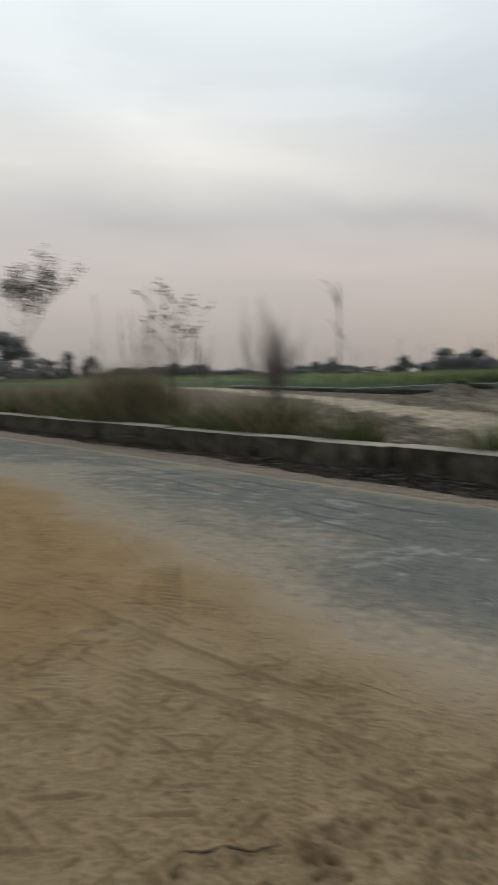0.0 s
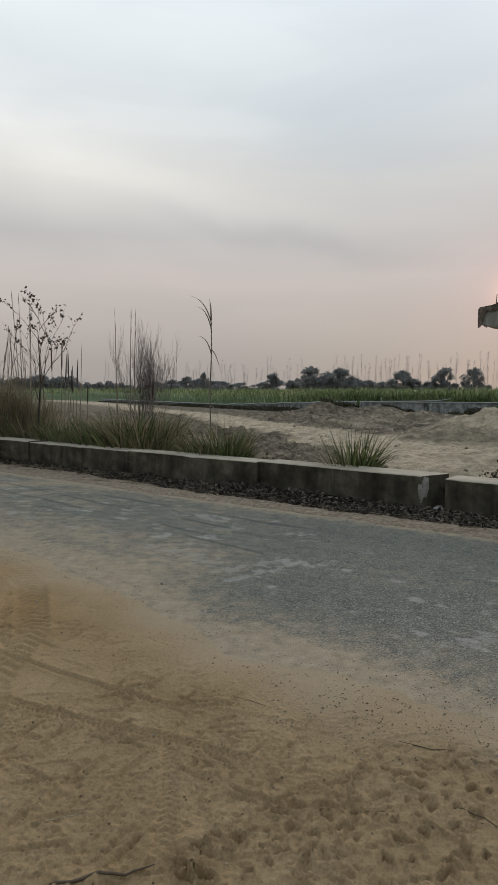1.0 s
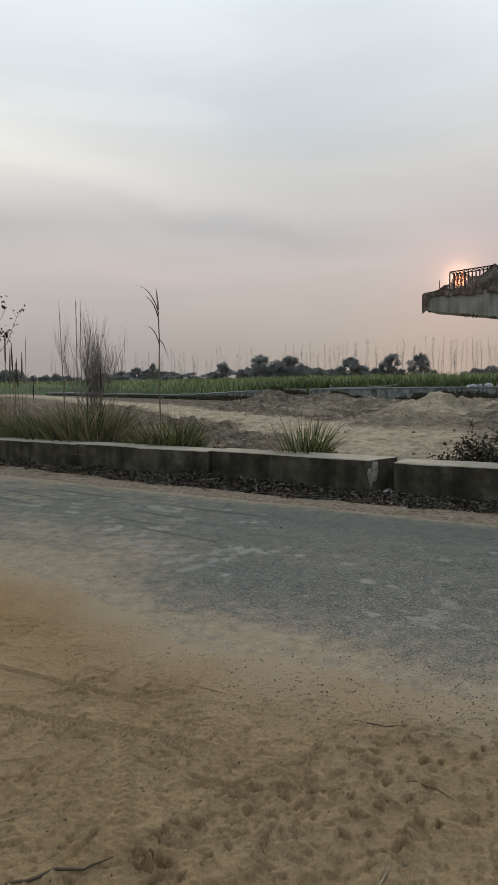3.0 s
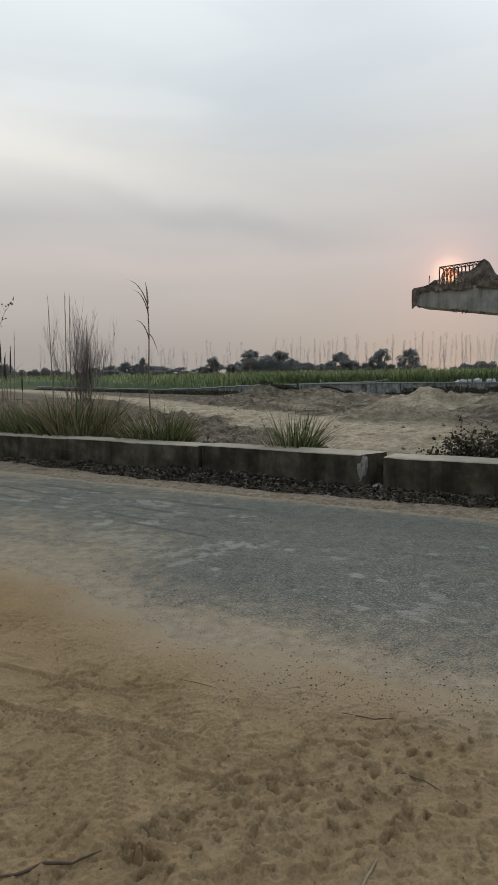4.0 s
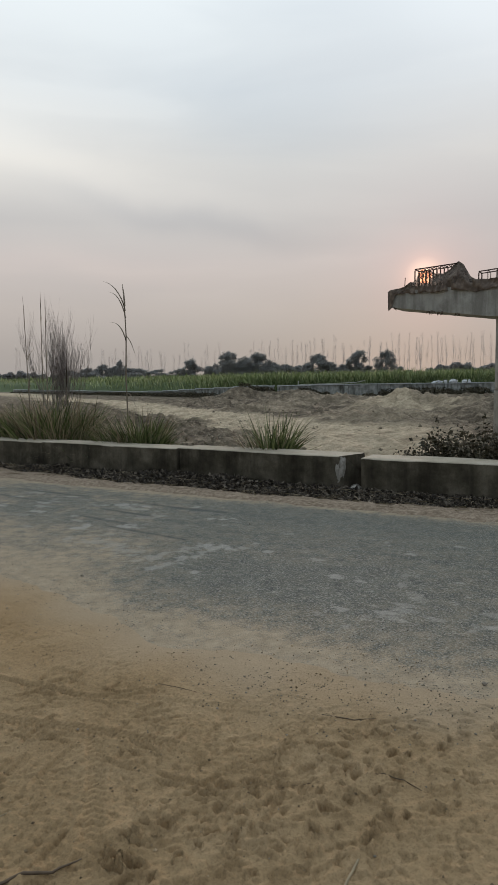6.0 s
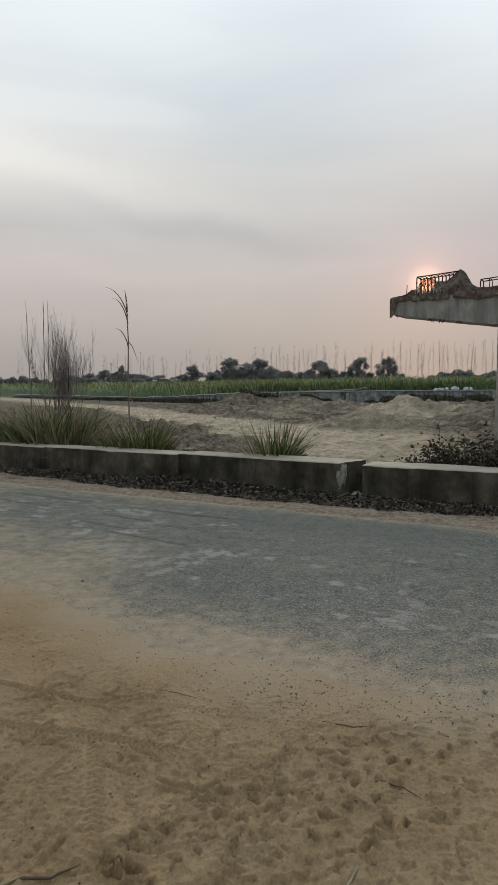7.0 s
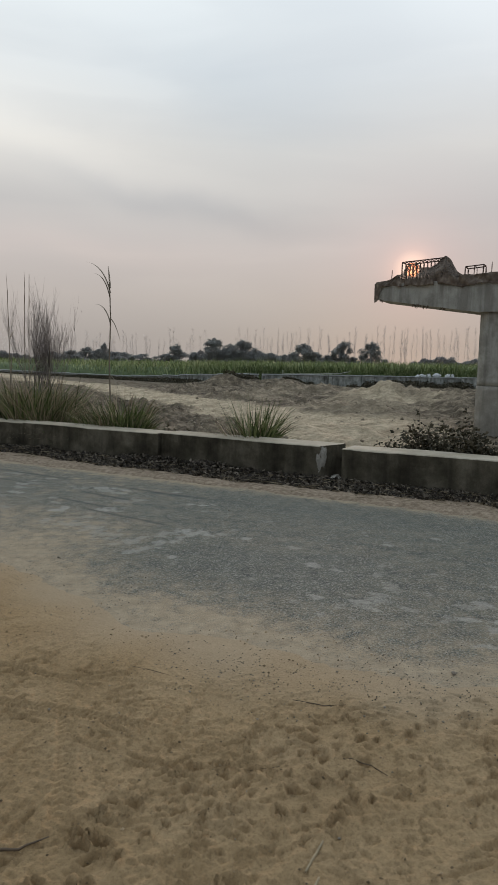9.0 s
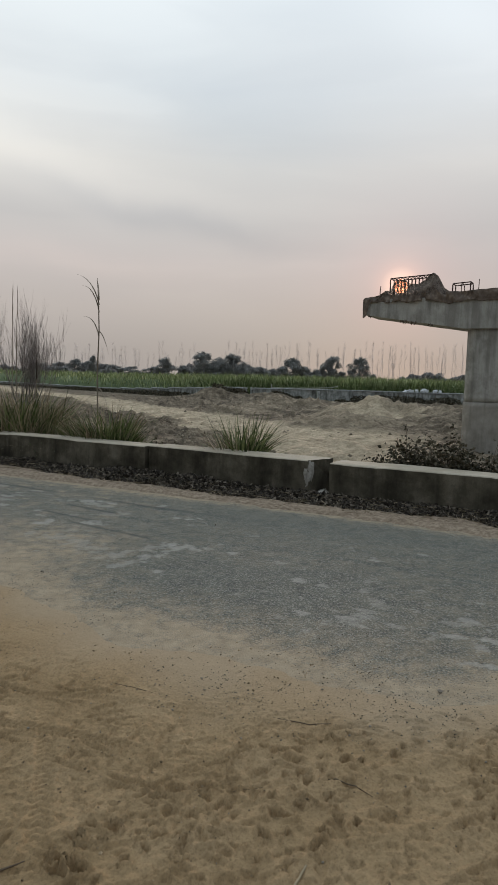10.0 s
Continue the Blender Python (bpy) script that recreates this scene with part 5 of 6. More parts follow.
def place_grass():
    G, D = ("green_foliage", M_GRASS), ("dry_foliage", M_DRY)
    kinds = [
        grass_clump("arching green grass tussock behind the wall", 1, 480, 1.12, 0.24, [(*G, 0.80), (*D, 0.20)], (0.02, 0.42), (0.0, 0.5), 0.030),
        grass_clump("wide green and straw grass tussock behind the wall", 2, 620, 1.0, 0.40, [(*G, 0.70), (*D, 0.30)], width=0.029),
        grass_clump("straw-coloured dry grass tussock behind the wall", 3, 560, 1.15, 0.42, [(*G, 0.42), (*D, 0.58)], (0.05, 0.5), width=0.023),
        grass_clump("short matted half-dry grass behind the wall", 4, 620, 0.6, 0.6, [(*G, 0.5), (*D, 0.5)], (0.2, 0.8), (0.2, 0.6), 0.023),
        grass_clump("tall brown dry grass stand behind the wall", 5, 1100, 1.75, 0.48, [(*G, 0.12), (*D, 0.88)], (0.02, 0.28), (0.0, 0.25), 0.017),
        grass_clump("thin sparse green grass tuft behind the wall", 6, 240, 0.85, 0.25, [(*G, 0.75), (*D, 0.25)], (0.1, 0.5), width=0.017),
    ]
    spots = [(0, 1.2, 0.72, 1.0), (1, -1.62, 0.95, 1.12), (2, -3.6, 0.95, 1.25), (1, -4.55, 0.9, 1.15), (1, -4.05, 1.05, 1.2), (2, -3.75, 1.4, 1.2), (2, -4.35, 1.6, 1.15), (5, -2.3, 1.1, 1.1), (4, -8.1, 1.1, 1.0), (5, 0.35, 0.8, 0.7),
             (5, 1.75, 0.8, 0.6), (0, -1.25, 0.75, 0.85), (3, -0.75, 0.85, 0.8), (3, -2.4, 0.8, 1.0), (2, -3.1, 0.85, 0.8), (1, -5.25, 0.85, 1.0), (0, -5.0, 1.2, 0.9),
             (1, -5.9, 0.9, 1.1), (0, -6.3, 1.0, 0.95), (3, -6.9, 0.8, 1.2), (2, -7.3, 1.1, 1.1), (4, -7.7, 1.5, 0.9), (4, -8.6, 0.9, 1.05), (2, -8.9, 0.8, 1.2), (4, -8.35, 0.75, 1.15), (4, -9.0, 1.0, 1.2), (4, -10.4, 1.2, 1.0), (4, -13.0, 1.2, 1.0),
             (4, -9.5, 1.3, 0.95), (2, -10.0, 0.9, 1.25), (1, -10.8, 0.9, 1.2), (4, -11.6, 1.4, 0.9), (2, -12.2, 0.9, 1.3), (2, -13.4, 1.2, 1.4), (4, -14.4, 1.3, 0.85),
             (2, -15.6, 1.1, 1.5), (2, -17.2, 1.2, 1.5), (4, -18.8, 1.4, 0.9), (2, -20.6, 1.2, 1.6), (4, -22.6, 1.6, 0.95), (2, -24.5, 1.3, 1.6), (3, -4.0, 1.6, 1.0),
             (5, -2.9, 1.5, 1.0), (3, -1.9, 1.6, 0.9), (2, -6.5, 1.9, 1.0), (3, -5.2, 2.1, 1.1), (2, -9.2, 2.2, 1.2), (2, -11.0, 2.4, 1.3), (3, 0.0, 1.3, 0.6), (5, 5.4, 0.9, 0.6), (4, -26.8, 1.6, 1.0), (2, -29, 1.5, 1.7)]
    used = set()
    for k, (kind, u, v, s) in enumerate(spots):
        p = on_land(u, v)
        m = pose(p.x, p.y, p.z, 0, 0, 67 * k) @ Matrix.Diagonal((s, s, s, 1))
        if kind not in used:
            used.add(kind)
            kinds[kind].matrix_basis = m
        else:
            copy_thing(kinds[kind], m).matrix_basis = m


def reed(seed, tall, head="plume", leaves=4, lean=0.05):
    """A dry reed stalk: stem, seed head and drooping leaves."""
    rng = random.Random(seed)
    nrng = np.random.default_rng(seed)
    r = thing("reed_stalk", "tall dry brown reed stalk behind the wall", "reed", group="dry reeds")
    a = rng.uniform(0, 6.283)
    pts = [Vector((lean * tall * (k / 8) ** 1.7 * math.cos(a), lean * tall * (k / 8) ** 1.7 * math.sin(a), tall * k / 8 - (0.05 if k == 0 else 0))) for k in range(9)]
    part("stem", tube(bmesh.new(), pts, [0.011, 0.0105, 0.010, 0.0095, 0.009, 0.008, 0.007, 0.006, 0.003], 5), M_REED, r)
    if head == "plume":
        n = 12
        f = nrng.uniform(0.78, 0.98, n)
        base = np.array([[np.interp(t * 8, range(9), [p[c] for p in pts]) for c in range(3)] for t in f])
        way = np.stack([np.cos(nrng.normal(a, 0.5, n)), np.sin(nrng.normal(a, 0.5, n))], 1) * nrng.uniform(0.01, 0.07, n)[:, None]
        part("seed_head", ribbons("seed_head", base, way, nrng.uniform(0.15, 0.30, n), np.full(n, 0.013), nrng.uniform(0, 0.06, n), 3, seed), M_REED, r)
    elif head == "dark":
        bm = bmesh.new()
        p0, p1 = pts[6], pts[8]
        tube(bm, [p0, p0.lerp(p1, 0.2), p0.lerp(p1, 0.6), p1], [0.007, 0.016, 0.014, 0.005], 6)
        part("seed_head", bm, M_SEED, r)
    if leaves:
        f = nrng.uniform(0.1, 0.75, leaves)
        base = np.array([[np.interp(t * 8, range(9), [p[c] for p in pts]) for c in range(3)] for t in f])
        b = nrng.uniform(0, 6.283, leaves)
        way = np.stack([np.cos(b), np.sin(b)], 1) * nrng.uniform(0.15, 0.5, leaves)[:, None]
        part("leaves", ribbons("leaves", base, way, nrng.uniform(0.3, 0.75, leaves), np.full(leaves, 0.016), nrng.uniform(0.15, 0.6, leaves), 5, seed + 1), M_DRY, r)
    return r


def lone_reed():
    """The single reed with a few leaves drooping to one side."""
    r = thing("reed_stalk", "single tall reed with a few drooping leaves behind the wall", "reed", group="dry reeds")
    T = 3.06
    pts = [(0.0, 0, -0.05), (-0.01, 0, 0.7), (-0.02, 0, 1.5), (0.0, 0, 2.2), (-0.01, 0, 2.7), (-0.03, 0, T)]
    part("stem", tube(bmesh.new(), pts, [0.012, 0.012, 0.011, 0.009, 0.008, 0.004], 6), M_REED, r)
    for k, (z, dx, tx, tz, w) in enumerate([(2.62, -0.12, -0.33, 0.62, 0.026), (2.5, -0.1, -0.24, 0.55, 0.024), (2.1, -0.08, -0.24, 0.42, 0.024), (2.15, 0.09, 0.13, -0.42, 0.022), (2.7, 0.03, -0.06, 0.42, 0.016), (1.2, 0.1, 0.12, -0.4, 0.018)]):
        pts = []
        for j in range(9):
            t = j / 8
            arch = 0.16 * math.sin(t * math.pi) if tz > 0 else 0.12 * math.sin(t * math.pi * 0.9) + 0.05
            pts.append((tx * t ** 1.3, 0.02 * k * t, z + tz * (t if tz < 0 else t * (1.05 - 0.25 * t)) + arch * (0.5 if tz > 0 else 1)))
        V, F = [], []
        for j, p in enumerate(pts):
            hw = w * 0.5 * (1 - (j / 8) ** 2 * 0.95)
            V += [(p[0] - hw * 0.5, p[1] - hw, p[2] - hw * 0.4), (p[0] + hw * 0.5, p[1] + hw, p[2] + hw * 0.4)]
            if j:
                F.append((2 * j - 2, 2 * j - 1, 2 * j + 1, 2 * j))
        part("leaf", mesh_of("leaf", V, F), M_REED, r)
    p = on_land(-1.80, 1.0)
    r.matrix_basis = pose(p.x, p.y, p.z) @ Matrix.Diagonal((1.25, 1.25, 1.05, 1))


def place_reeds():
    lone_reed()
    rng = random.Random(77)
    spots = [(-3.85, 0.95, 3.12, "plume", 1, 0.008), (-3.8, 1.0, 3.0, "plume", 1, 0.012), (-4.28, 1.0, 3.05, "plume", 2, 0.02), (-3.5, 1.2, 1.9, "dark", 3, 0.05), (-4.2, 0.9, 1.6, "plume", 3, 0.12),
             (-6.35, 1.0, 2.6, "dark", 3, 0.02), (-6.1, 1.1, 2.35, "dark", 2, 0.03), (-5.95, 0.9, 2.62, "dark", 3, 0.02), (-5.7, 1.1, 2.2, "dark", 3, 0.04), (-5.45, 1.0, 2.35, "plume", 3, 0.07),
             (-5.85, 1.2, 2.0, "dark", 3, 0.05), (-5.2, 1.0, 1.7, "dark", 3, 0.05), (-6.2, 1.3, 2.1, "dark", 2, 0.06), (-5.55, 0.8, 2.4, "dark", 2, 0.02)]
    for k in range(20):
        u = -7.35 - 1.5 * rng.random()
        spots.append((u, rng.uniform(0.7, 1.7), rng.uniform(2.2, 3.2), "plume", 4, rng.uniform(0.01, 0.12)))
    spots += [(-7.5, 1.0, 3.75, "plume", 3, 0.05), (-7.6, 1.1, 3.65, "plume", 3, 0.02), (-7.45, 1.2, 3.5, "plume", 2, 0.03), (-9.7, 1.0, 3.7, "plume", 3, 0.10), (-8.9, 0.9, 3.2, "plume", 3, 0.06)]
    for k in range(10):
        spots.append((rng.uniform(-26, -9.5), rng.uniform(0.8, 2.2), rng.uniform(1.9, 3.0), rng.choice(("plume", "dark")), 4, rng.uniform(0.02, 0.1)))
    for k, (u, v, tall, head, leaves, lean) in enumerate(spots):
        p = on_land(u, v)
        reed(100 + k, tall, head, leaves, lean).matrix_basis = pose(p.x, p.y, p.z, 0, 0, rng.uniform(0, 360))


def twiggy(bm, rng, p, d, ln, r, depth, ends, spread=0.5, keep_up=0.3, kids=3):
    """Branches that divide."""
    pts, rad = [p.copy()], [r]
    q = p.copy()
    dd = d.copy()
    for k in range(4):
        dd = (dd + Vector((rng.uniform(-.18, .18), rng.uniform(-.18, .18), rng.uniform(-.05, .14)))).normalized()
        q = q + dd * ln / 4
        pts.append(q.copy())
        rad.append(r * (1 - 0.16 * (k + 1)))
    tube(bm, pts, rad, 5 if r > 0.008 else 4)
    if depth == 0:
        ends.append((q, dd))
        return
    for k in range(kids):
        b = pts[rng.choice((2, 3, 4))] if k else pts[4]
        side = Vector((rng.uniform(-1, 1), rng.uniform(-1, 1), rng.uniform(-0.2, 0.6))).normalized()
        twiggy(bm, rng, b, (dd * (1 - spread) + side * spread + Vector((0, 0, keep_up))).normalized(), ln * rng.uniform(0.55, 0.8), r * 0.55, depth - 1, ends, spread, keep_up, kids)


def sapling(label, tall, seed, n_leaf, leaf, place, spread=0.55, low=0.68, loose=0.035):
    rng = random.Random(seed)
    tree = thing("sapling", label, "sapling", pose(*place))
    bm, ends = bmesh.new(), []
    stem = [Vector((0.02 * k * math.sin(k + seed), 0.02 * k * math.cos(k), tall * 0.45 * k / 4)) for k in range(5)]
    stem[0].z = -0.1
    tube(bm, stem, [0.03, 0.027, 0.024, 0.021, 0.018], 7)
    part("trunk", bm, M_BARK, tree)
    bm = bmesh.new()
    for k in range(4):
        a = 2 * math.pi * k / 4 + rng.uniform(-.4, .4)
        d = Vector((math.cos(a) * 0.5, math.sin(a) * 0.5, 0.85)).normalized()
        twiggy(bm, rng, stem[4 if k < 2 else 3], d, tall * 0.24, 0.012, 2, ends, spread, 0.25)
    twiggy(bm, rng, stem[4], Vector((0.05, 0.05, 1)).normalized(), tall * 0.3, 0.014, 2, ends, spread, 0.3)
    part("branchwork", bm, M_BARK, tree)["kind"] = "stuff"
    nr = np.random.default_rng(seed)
    top = [e for e in ends if e[0].z > tall * low]
    c = []
    for k in range(n_leaf):
        q, dd = top[int(nr.integers(len(top)))]
        back = nr.uniform(0, 0.22)
        c.append(tuple(q - dd * back + Vector(nr.normal(0, loose, 3))))
    part("foliage", leaf_cloud("foliage", c, leaf, seed), M_SAPLEAF, tree)["kind"] = "stuff"
    return tree


def bare_bush():
    rng = random.Random(9)
    p = (-5.75, 22.0, height_at(-5.75, 22.0))
    bush = thing("bare_bush", "tall leafless bush of fine upright grey twigs", "bush", pose(*p) @ Matrix.Diagonal((0.98, 0.98, 1.03, 1)))
    for k in range(46):
        a, r = rng.uniform(0, 6.283), 0.36 * rng.random() ** 0.6
        bm, ends = bmesh.new(), []
        lean = 0.02 + 0.08 * r / 0.36
        d = Vector((math.cos(a) * lean, math.sin(a) * lean, 1)).normalized()
        twiggy(bm, rng, Vector((r * math.cos(a), r * math.sin(a), -0.1)), d, rng.uniform(1.15, 1.75), 0.009, 2, ends, 0.17, 0.7, 5)
        part("stem", bm, M_TWIG, bush)


def weed_plant(seed, tall, spread, n, stalks):
    rng = np.random.default_rng(seed)
    w = thing("leafy_weed", "dark leafy weed with dry stalks behind the wall", "weed", group="weeds along the wall")
    r = random.Random(seed)
    bm = bmesh.new()
    tips = []
    for k in range(14 + stalks):
        a, q = r.uniform(0, 6.283), spread * r.random() ** 0.6
        h = tall * (r.uniform(0.5, 0.85) if k < 14 else r.uniform(1.0, 1.3))
        b = Vector((q * 0.4 * math.cos(a), q * 0.4 * math.sin(a), -0.03))
        e = Vector((q * math.cos(a), q * math.sin(a), h))
        tube(bm, [b, b.lerp(e, 0.5) + Vector((0, 0, 0.06)), e], [0.006, 0.005, 0.003], 4)
        tips.append((b, e, k >= 14))
    part("stalk_bunch", bm, M_STICK, w)["kind"] = "stuff"
    c = []
    for k in range(n):
        b, e, bare = tips[int(rng.integers(14))]
        f = rng.uniform(0.25, 1.05)
        c.append(tuple(b.lerp(e, f) + Vector(rng.normal(0, 0.075, 3))))
    part("foliage", leaf_cloud("foliage", c, 0.042, seed, 0.2, 0.3, 1.4), M_WEED, w)["kind"] = "stuff"
    c = []
    for b, e, bare in tips[14:]:
        for k in range(7):
            c.append(tuple(b.lerp(e, rng.uniform(0.75, 1.02)) + Vector(rng.normal(0, 0.025, 3))))
    if c:
        part("tip_foliage", leaf_cloud("tip_foliage", c, 0.05, seed + 1, 0.2, 0.0, 1.2), M_WEED, w)["kind"] = "stuff"
    return w


def place_weeds():
    kinds = [weed_plant(40, 0.80, 0.44, 1900, 2), weed_plant(41, 0.76, 0.46, 1900, 2), weed_plant(42, 0.70, 0.44, 1700, 1), weed_plant(43, 0.5, 0.22, 240, 1)]
    spots = [(0, 3.75, 0.95, 1.0), (2, 3.45, 0.9, 0.75), (0, 4.2, 1.0, 1.05), (1, 4.6, 0.9, 1.05), (2, 4.95, 0.85, 1.0), (0, 5.25, 1.1, 0.95), (2, 5.6, 0.9, 1.1), (1, 6.1, 1.0, 0.9), (3, -0.35, 0.7, 0.95),
             (3, -0.1, 0.75, 0.8), (2, 6.6, 0.9, 1.1), (0, 7.2, 1.0, 1.0), (3, -2.0, 0.7, 0.8)]
    used = set()
    for k, (kind, u, v, s) in enumerate(spots):
        p = on_land(u, v)
        m = pose(p.x, p.y, p.z, 0, 0, 83 * k) @ Matrix.Diagonal((s, s, s, 1))
        if kind not in used:
            used.add(kind)
            kinds[kind].matrix_basis = m
        else:
            copy_thing(kinds[kind], m).matrix_basis = m


place_grass()
place_reeds()
bare_bush()
p = on_land(-6.85, 1.0)
sapling("slender young tree with sparse small dark leaves", 3.8, 4, 260, 0.05, p, 0.62)
p = on_land(-19.6, 3.2)
sapling("young leafy tree standing behind the roadside wall", 6.7, 11, 2600, 0.06, p, 0.6, 0.42, 0.14)
place_weeds()


# ---------------------------------------------------------------- litter at the wall's foot and loose bits on the sand
def build_litter():
    rng = np.random.default_rng(14)
    n = 15000
    u = rng.uniform(-16, 9, n)
    u[:11000] = rng.uniform(-3.4, 6.6, 11000)
    band = np.interp(u, [-16, -3.5, -2.6, 0, 6, 9], [0.36, 0.34, 0.40, 0.60, 0.66, 0.6]) * (0.8 + 0.35 * vnoise(u * 1.3, u * 0, 3))
    v = -0.03 - band * rng.random(n) ** 1.5
    pile = (1 - (-v / band).clip(0, 1)) * 0.12 * (0.6 + 0.6 * np.clip(vnoise(u * 2.1, u * 0, 5) + 0.3, 0, 1))
    x, y = OX + u * UX - v * UY, OY + u * UY + v * UX
    z = ground_height(x, y)[0] + pile * rng.random(n) + 0.006
    me = leaf_cloud("leaf_litter", np.stack([x, y, z], 1), 0.042, 3, 0.3, 0.35, 1.9)
    me.materials.append(M_LITTER)
    tagged(new("leaf_litter", me), "dark dead leaves drifted against the wall's foot", "leaf litter", kind="stuff")
    n = 1100
    u = rng.uniform(-8, 8, n)
    v = -0.08 - 0.75 * rng.random(n) ** 1.6
    x, y = OX + u * UX - v * UY, OY + u * UY + v * UX
    a = rng.normal(0, 0.9, n) + radians(TURN)
    z = ground_height(x, y)[0] + 0.02 + 0.05 * rng.random(n) * (v > -0.4)
    bm = bmesh.new()
    for k in range(n):
        ln = 0.05 + 0.22 * rng.random() ** 2
        d = Vector((math.cos(a[k]), math.sin(a[k]), rng.normal(0, 0.10))) * ln
        c = Vector((x[k], y[k], z[k]))
        tube(bm, [c - d / 2, c + Vector((0, 0, 0.006)), c + d / 2], [0.003, 0.003, 0.0015], 4)
    me = bpy.data.meshes.new("twig_litter")
    bm.to_mesh(me)
    bm.free()
    me.materials.append(M_DRY)
    tagged(new("twig_litter", me), "dry twigs and straw scattered below the wall", "twig litter", kind="stuff")
    # lumps of broken concrete in the gap of the wall
    r = random.Random(6)
    for k in range(9):
        bm = bmesh.new()
        bmesh.ops.create_icosphere(bm, subdivisions=2, radius=1)
        s = r.uniform(0.025, 0.085)
        for vert in bm.verts:
            vert.co = vert.co * s + noise.noise_vector(vert.co * 1.9 + Vector((k * 3.3, 0, 0))) * s * 0.6
            vert.co.z *= 0.75
        ob = part("concrete_lump", bm, M_RUBBLE)
        q = at(r.uniform(2.66, 2.98), r.uniform(-0.12, 0.42))
        ob.matrix_basis = pose(q.x, q.y, max(height_at(q.x, q.y), 0.0) + s * 0.35, 0, 0, r.uniform(0, 360))
        tagged(ob, "lump of broken concrete fallen by the wall", "rubble", "broken lumps by the wall")


def stick(name, label, cat, pts, radii, mat, group=""):
    bm = bmesh.new()
    n = 4 * (len(pts) - 1) + 1
    f = np.linspace(0, len(pts) - 1, n)
    px, py, pr = (np.interp(f, range(len(pts)), col) for col in ([a for a, _ in pts], [b for _, b in pts], radii))
    pz = np.array([height_at(a, b) for a, b in zip(px, py)])
    pz = 0.25 * pz + 0.75 * np.percentile(pz, 70)
    pr = pr * (0.5 if mat is M_STICK and max(radii) < 0.0065 else 0.65)
    tube(bm, [(a, b, z + 0.6 * r) for a, b, z, r in zip(px, py, pz, pr)], [float(r) for r in pr], 6)
    ob = part(name, bm, mat)
    tagged(ob, label, cat, group)


def build_loose():
    stick("dry_branch", "dark dry branch lying on the sand", "branch", [(-0.84, 1.93), (-0.76, 1.95), (-0.70, 1.99), (-0.61, 2.0), (-0.53, 2.06)], [0.006, 0.008, 0.009, 0.007, 0.003], M_STICK)
    stick("straw_stalk", "pale broken straw stalk lying on the sand", "straw", [(0.30, 1.90), (0.335, 1.96), (0.375, 2.03)], [0.006, 0.007, 0.006], M_STRAW, "straw on the sand")
    stick("straw_stalk", "pale thin straw stalk lying on the sand", "straw", [(-1.02, 2.24), (-0.9, 2.3), (-0.80, 2.38)], [0.003, 0.004, 0.002], M_STRAW, "straw on the sand")
    stick("straw_stalk", "pale short straw stalk lying on the sand", "straw", [(0.31, 1.82), (0.34, 1.88)], [0.007, 0.006], M_STRAW, "straw on the sand")
    stick("dry_twig", "thin curved dark twig on the sand", "twig", [(0.47, 2.50), (0.56, 2.495), (0.63, 2.45), (0.68, 2.38)], [0.002, 0.004, 0.005, 0.002], M_STICK, "twigs on the sand")
    stick("dry_twig", "thin dark twig on the sand", "twig", [(-0.43, 3.33), (-0.31, 3.27), (-0.22, 3.22)], [0.002, 0.003, 0.002], M_STICK, "twigs on the sand")
    stick("dry_twig", "thin dark twig on the sand", "twig", [(0.15, 2.44), (0.30, 2.47)], [0.002, 0.002], M_STICK, "twigs on the sand")
    stick("dry_twig", "thin dark twig on the sand", "twig", [(0.36, 2.98), (0.52, 2.92), (0.62, 2.93)], [0.004, 0.005, 0.002], M_STICK, "twigs on the sand")
    stick("dry_twig", "long thin straw twig by the road edge", "twig", [(-5.6, 10.6), (-4.9, 10.9), (-4.3, 11.35)], [0.008, 0.009, 0.004], M_STICK, "twigs on the sand")
    r = random.Random(21)
    lump = None
    for k in range(95):
        u, v = r.uniform(1.5, 6.2), r.uniform(-8.0, -4.75) if k < 80 else r.uniform(-4.6, -1.1)
        q = at(u, v)
        if lump is None:
            bm = bmesh.new()
            bmesh.ops.create_icosphere(bm, subdivisions=2, radius=1)
            for vert in bm.verts:
                vert.co += noise.noise_vector(vert.co * 1.7) * 0.35
            lump = bpy.data.meshes.new("pebble")
            bm.to_mesh(lump)
            bm.free()
            lump.materials.append(M_STONE)
        s = r.uniform(0.003, 0.007) if k % 8 else r.uniform(0.008, 0.014)
        ob = new("pebble", lump)
        ob.matrix_basis = pose(q.x, q.y, max(0.0, height_at(q.x, q.y)) + s * 0.2, r.uniform(0, 40), 0, r.uniform(0, 360)) @ Matrix.Diagonal((s, s * r.uniform(0.7, 1), s * 0.7, 1))
        tagged(ob, "small brown pebble lying on sandy ground", "pebble", "pebbles on the ground")


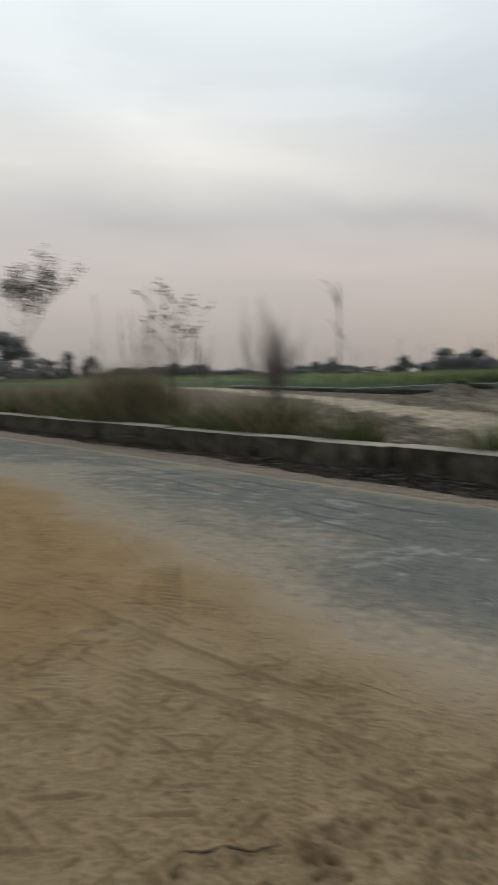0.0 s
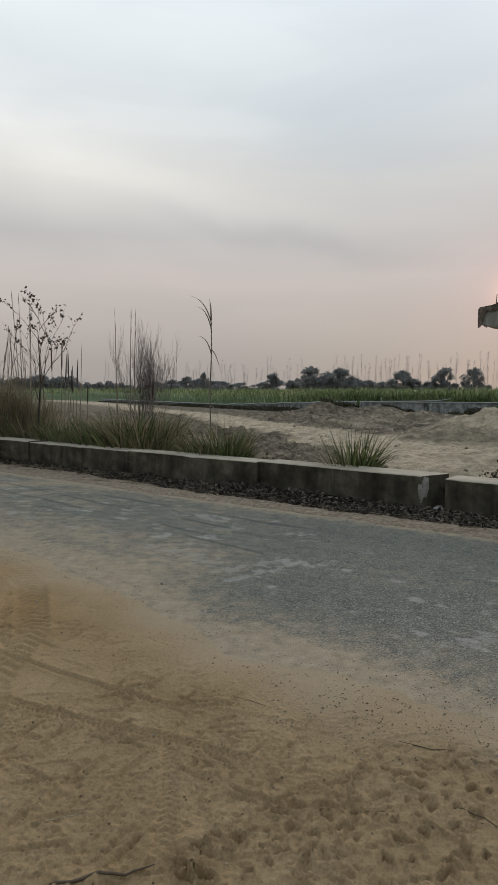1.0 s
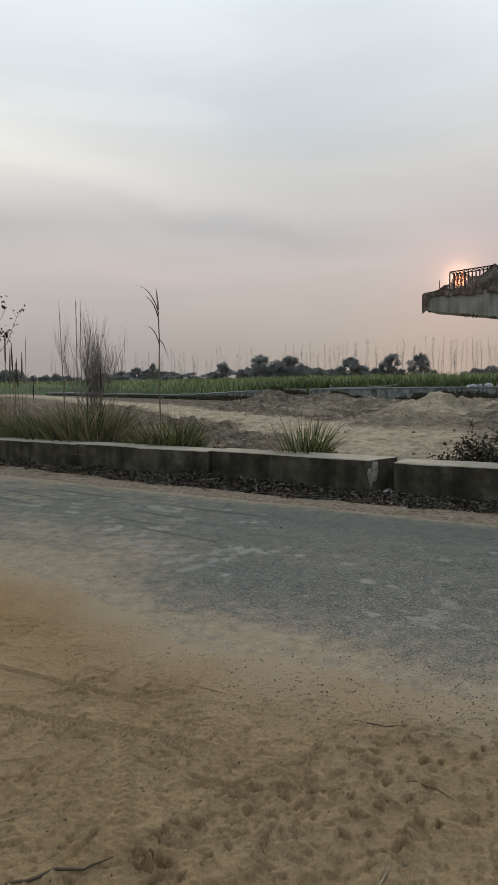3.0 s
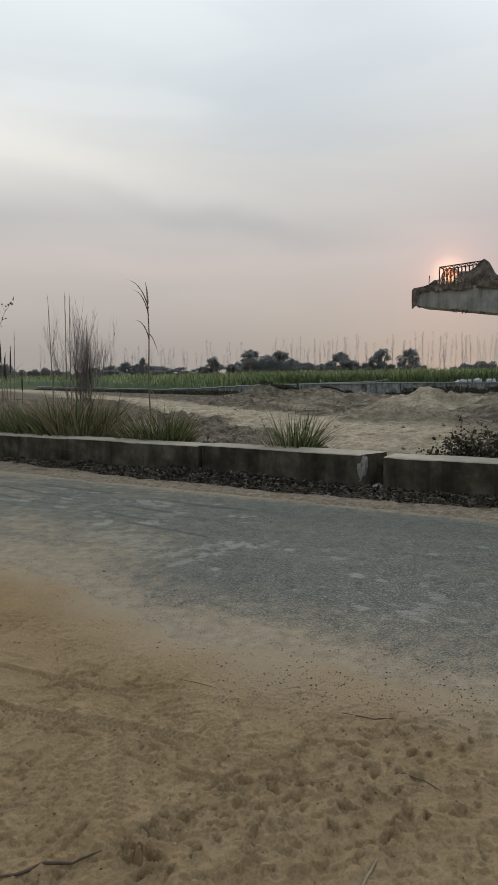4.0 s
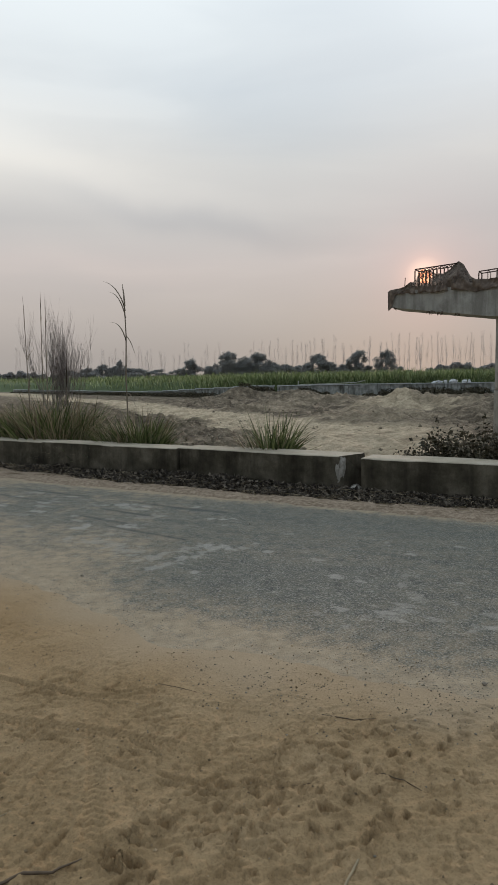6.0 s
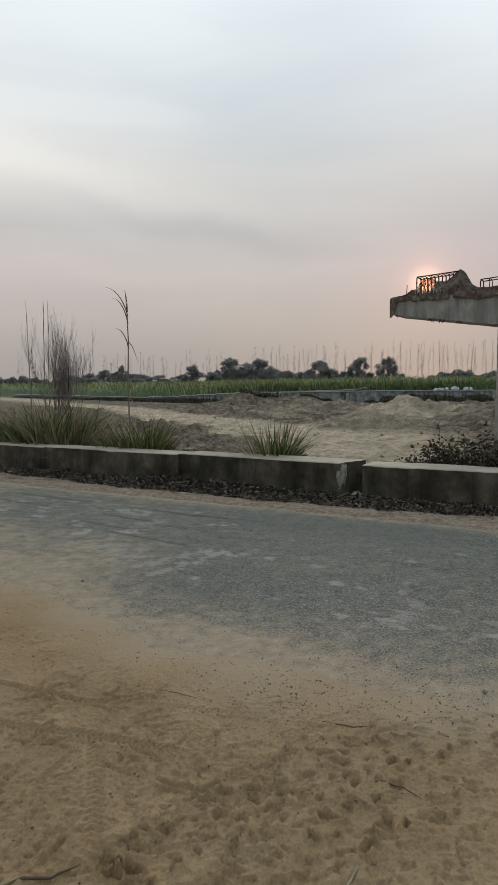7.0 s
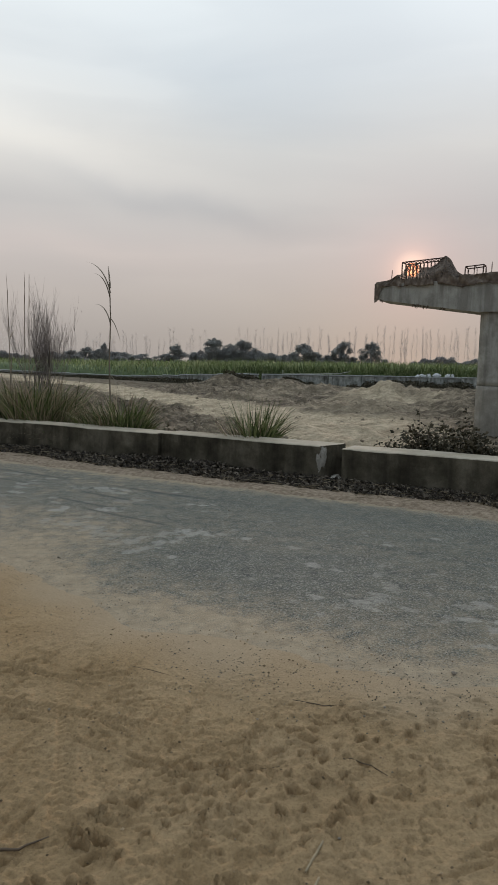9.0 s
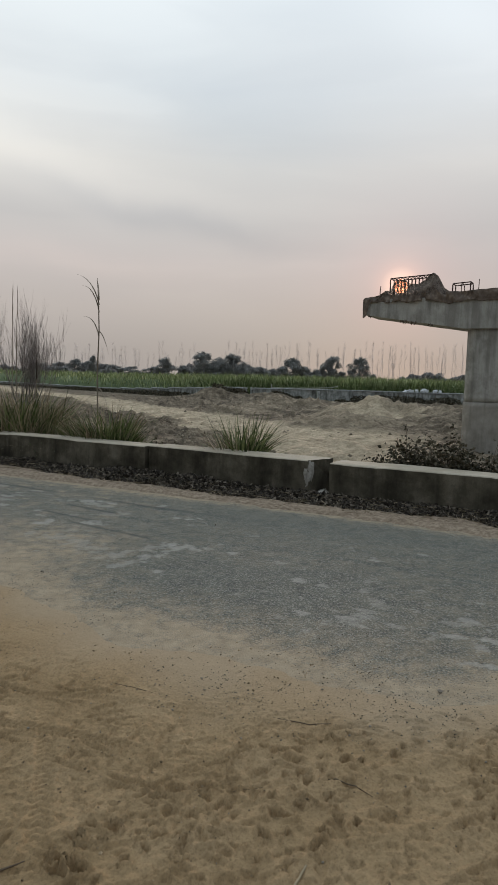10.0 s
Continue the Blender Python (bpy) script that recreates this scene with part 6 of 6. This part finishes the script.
def build_crumbs():
    """Small crumbs of earth on the sand and grit along the road's edge."""
    rng = np.random.default_rng(44)
    n = 5200
    x = np.concatenate([rng.uniform(-2.2, 1.75, 3600), rng.uniform(-4.5, 2.2, 1600)])
    y = np.concatenate([1.65 + 2.2 * rng.random(3600) ** 0.8, rng.uniform(3.2, 7.5, 1600)])
    keep = (vnoise(x * 2.3, y * 2.3, 5) + 0.5 * vnoise(x * 7, y * 7, 6)) > rng.uniform(-0.7, 0.7, n)
    x, y = x[keep], y[keep]
    u, v = uv_of(x, y)
    keep = sand_edge(u, v) - v > -0.25
    x, y = x[keep], y[keep]
    n = len(x)
    z = np.maximum(ground_height(x, y)[0], 0.0)
    r = 0.0022 + 0.0062 * rng.random(n) ** 3.5
    oct_v = np.array([[1, 0, 0], [0, 1, 0], [-1, 0, 0], [0, -1, 0], [0, 0, 0.8], [0, 0, -0.6]])
    oct_f = np.array([[0, 1, 4], [1, 2, 4], [2, 3, 4], [3, 0, 4], [1, 0, 5], [2, 1, 5], [3, 2, 5], [0, 3, 5]])
    a = rng.uniform(0, 6.283, n)
    sh = oct_v[None] * rng.uniform(0.6, 1.3, (n, 6, 1)) * r[:, None, None]
    rx = sh[..., 0] * np.cos(a)[:, None] - sh[..., 1] * np.sin(a)[:, None]
    ry = sh[..., 0] * np.sin(a)[:, None] + sh[..., 1] * np.cos(a)[:, None]
    V = np.stack([rx + x[:, None], ry + y[:, None], sh[..., 2] + (z + r * 0.35)[:, None]], 2)
    F = (np.arange(n)[:, None, None] * 6 + oct_f[None]).reshape(-1, 3)
    me = mesh_of("earth_crumbs", V.reshape(-1, 3), F, False)
    me.materials.append(M_CRUMB)
    tagged(new("earth_crumbs", me), "small brown crumbs of earth scattered over the sand", "earth crumbs", kind="stuff")


def build_grit():
    """Dark loose grit where the asphalt runs out under the sand."""
    rng = np.random.default_rng(45)
    n = 12000
    u = rng.uniform(-1.5, 6.2, n)
    off = rng.normal(0.25, 0.38, n)
    v = sand_edge(u, np.full(n, -4.9)) - off
    keep = vnoise(u * 2.2, v * 2.2, 8) + 0.6 * vnoise(u * 6, v * 6, 9) > rng.uniform(-0.5, 1.0, n)
    u, v = u[keep], v[keep]
    x, y = OX + u * UX - v * UY, OY + u * UY + v * UX
    n = len(x)
    z = np.maximum(ground_height(x, y)[0], 0.0)
    r = 0.0018 + 0.0042 * rng.random(n) ** 3
    ring = np.array([[1, 0, 0], [0, 1, 0], [-1, 0, 0], [0, -1, 0], [0, 0, 0.9], [0, 0, -0.6]])
    fan = np.array([[0, 1, 4], [1, 2, 4], [2, 3, 4], [3, 0, 4], [1, 0, 5], [2, 1, 5], [3, 2, 5], [0, 3, 5]])
    V = ring[None] * rng.uniform(0.6, 1.3, (n, 6, 1)) * r[:, None, None] + np.stack([x, y, z + r * 0.4], 1)[:, None]
    me = mesh_of("road_grit", V.reshape(-1, 3), (np.arange(n)[:, None, None] * 6 + fan[None]).reshape(-1, 3), False)
    me.materials.append(M_GRIT)
    tagged(new("road_grit", me), "loose dark grit scattered along the road's sandy edge", "grit", kind="stuff")


build_grit()
build_litter()
build_loose()
build_crumbs()
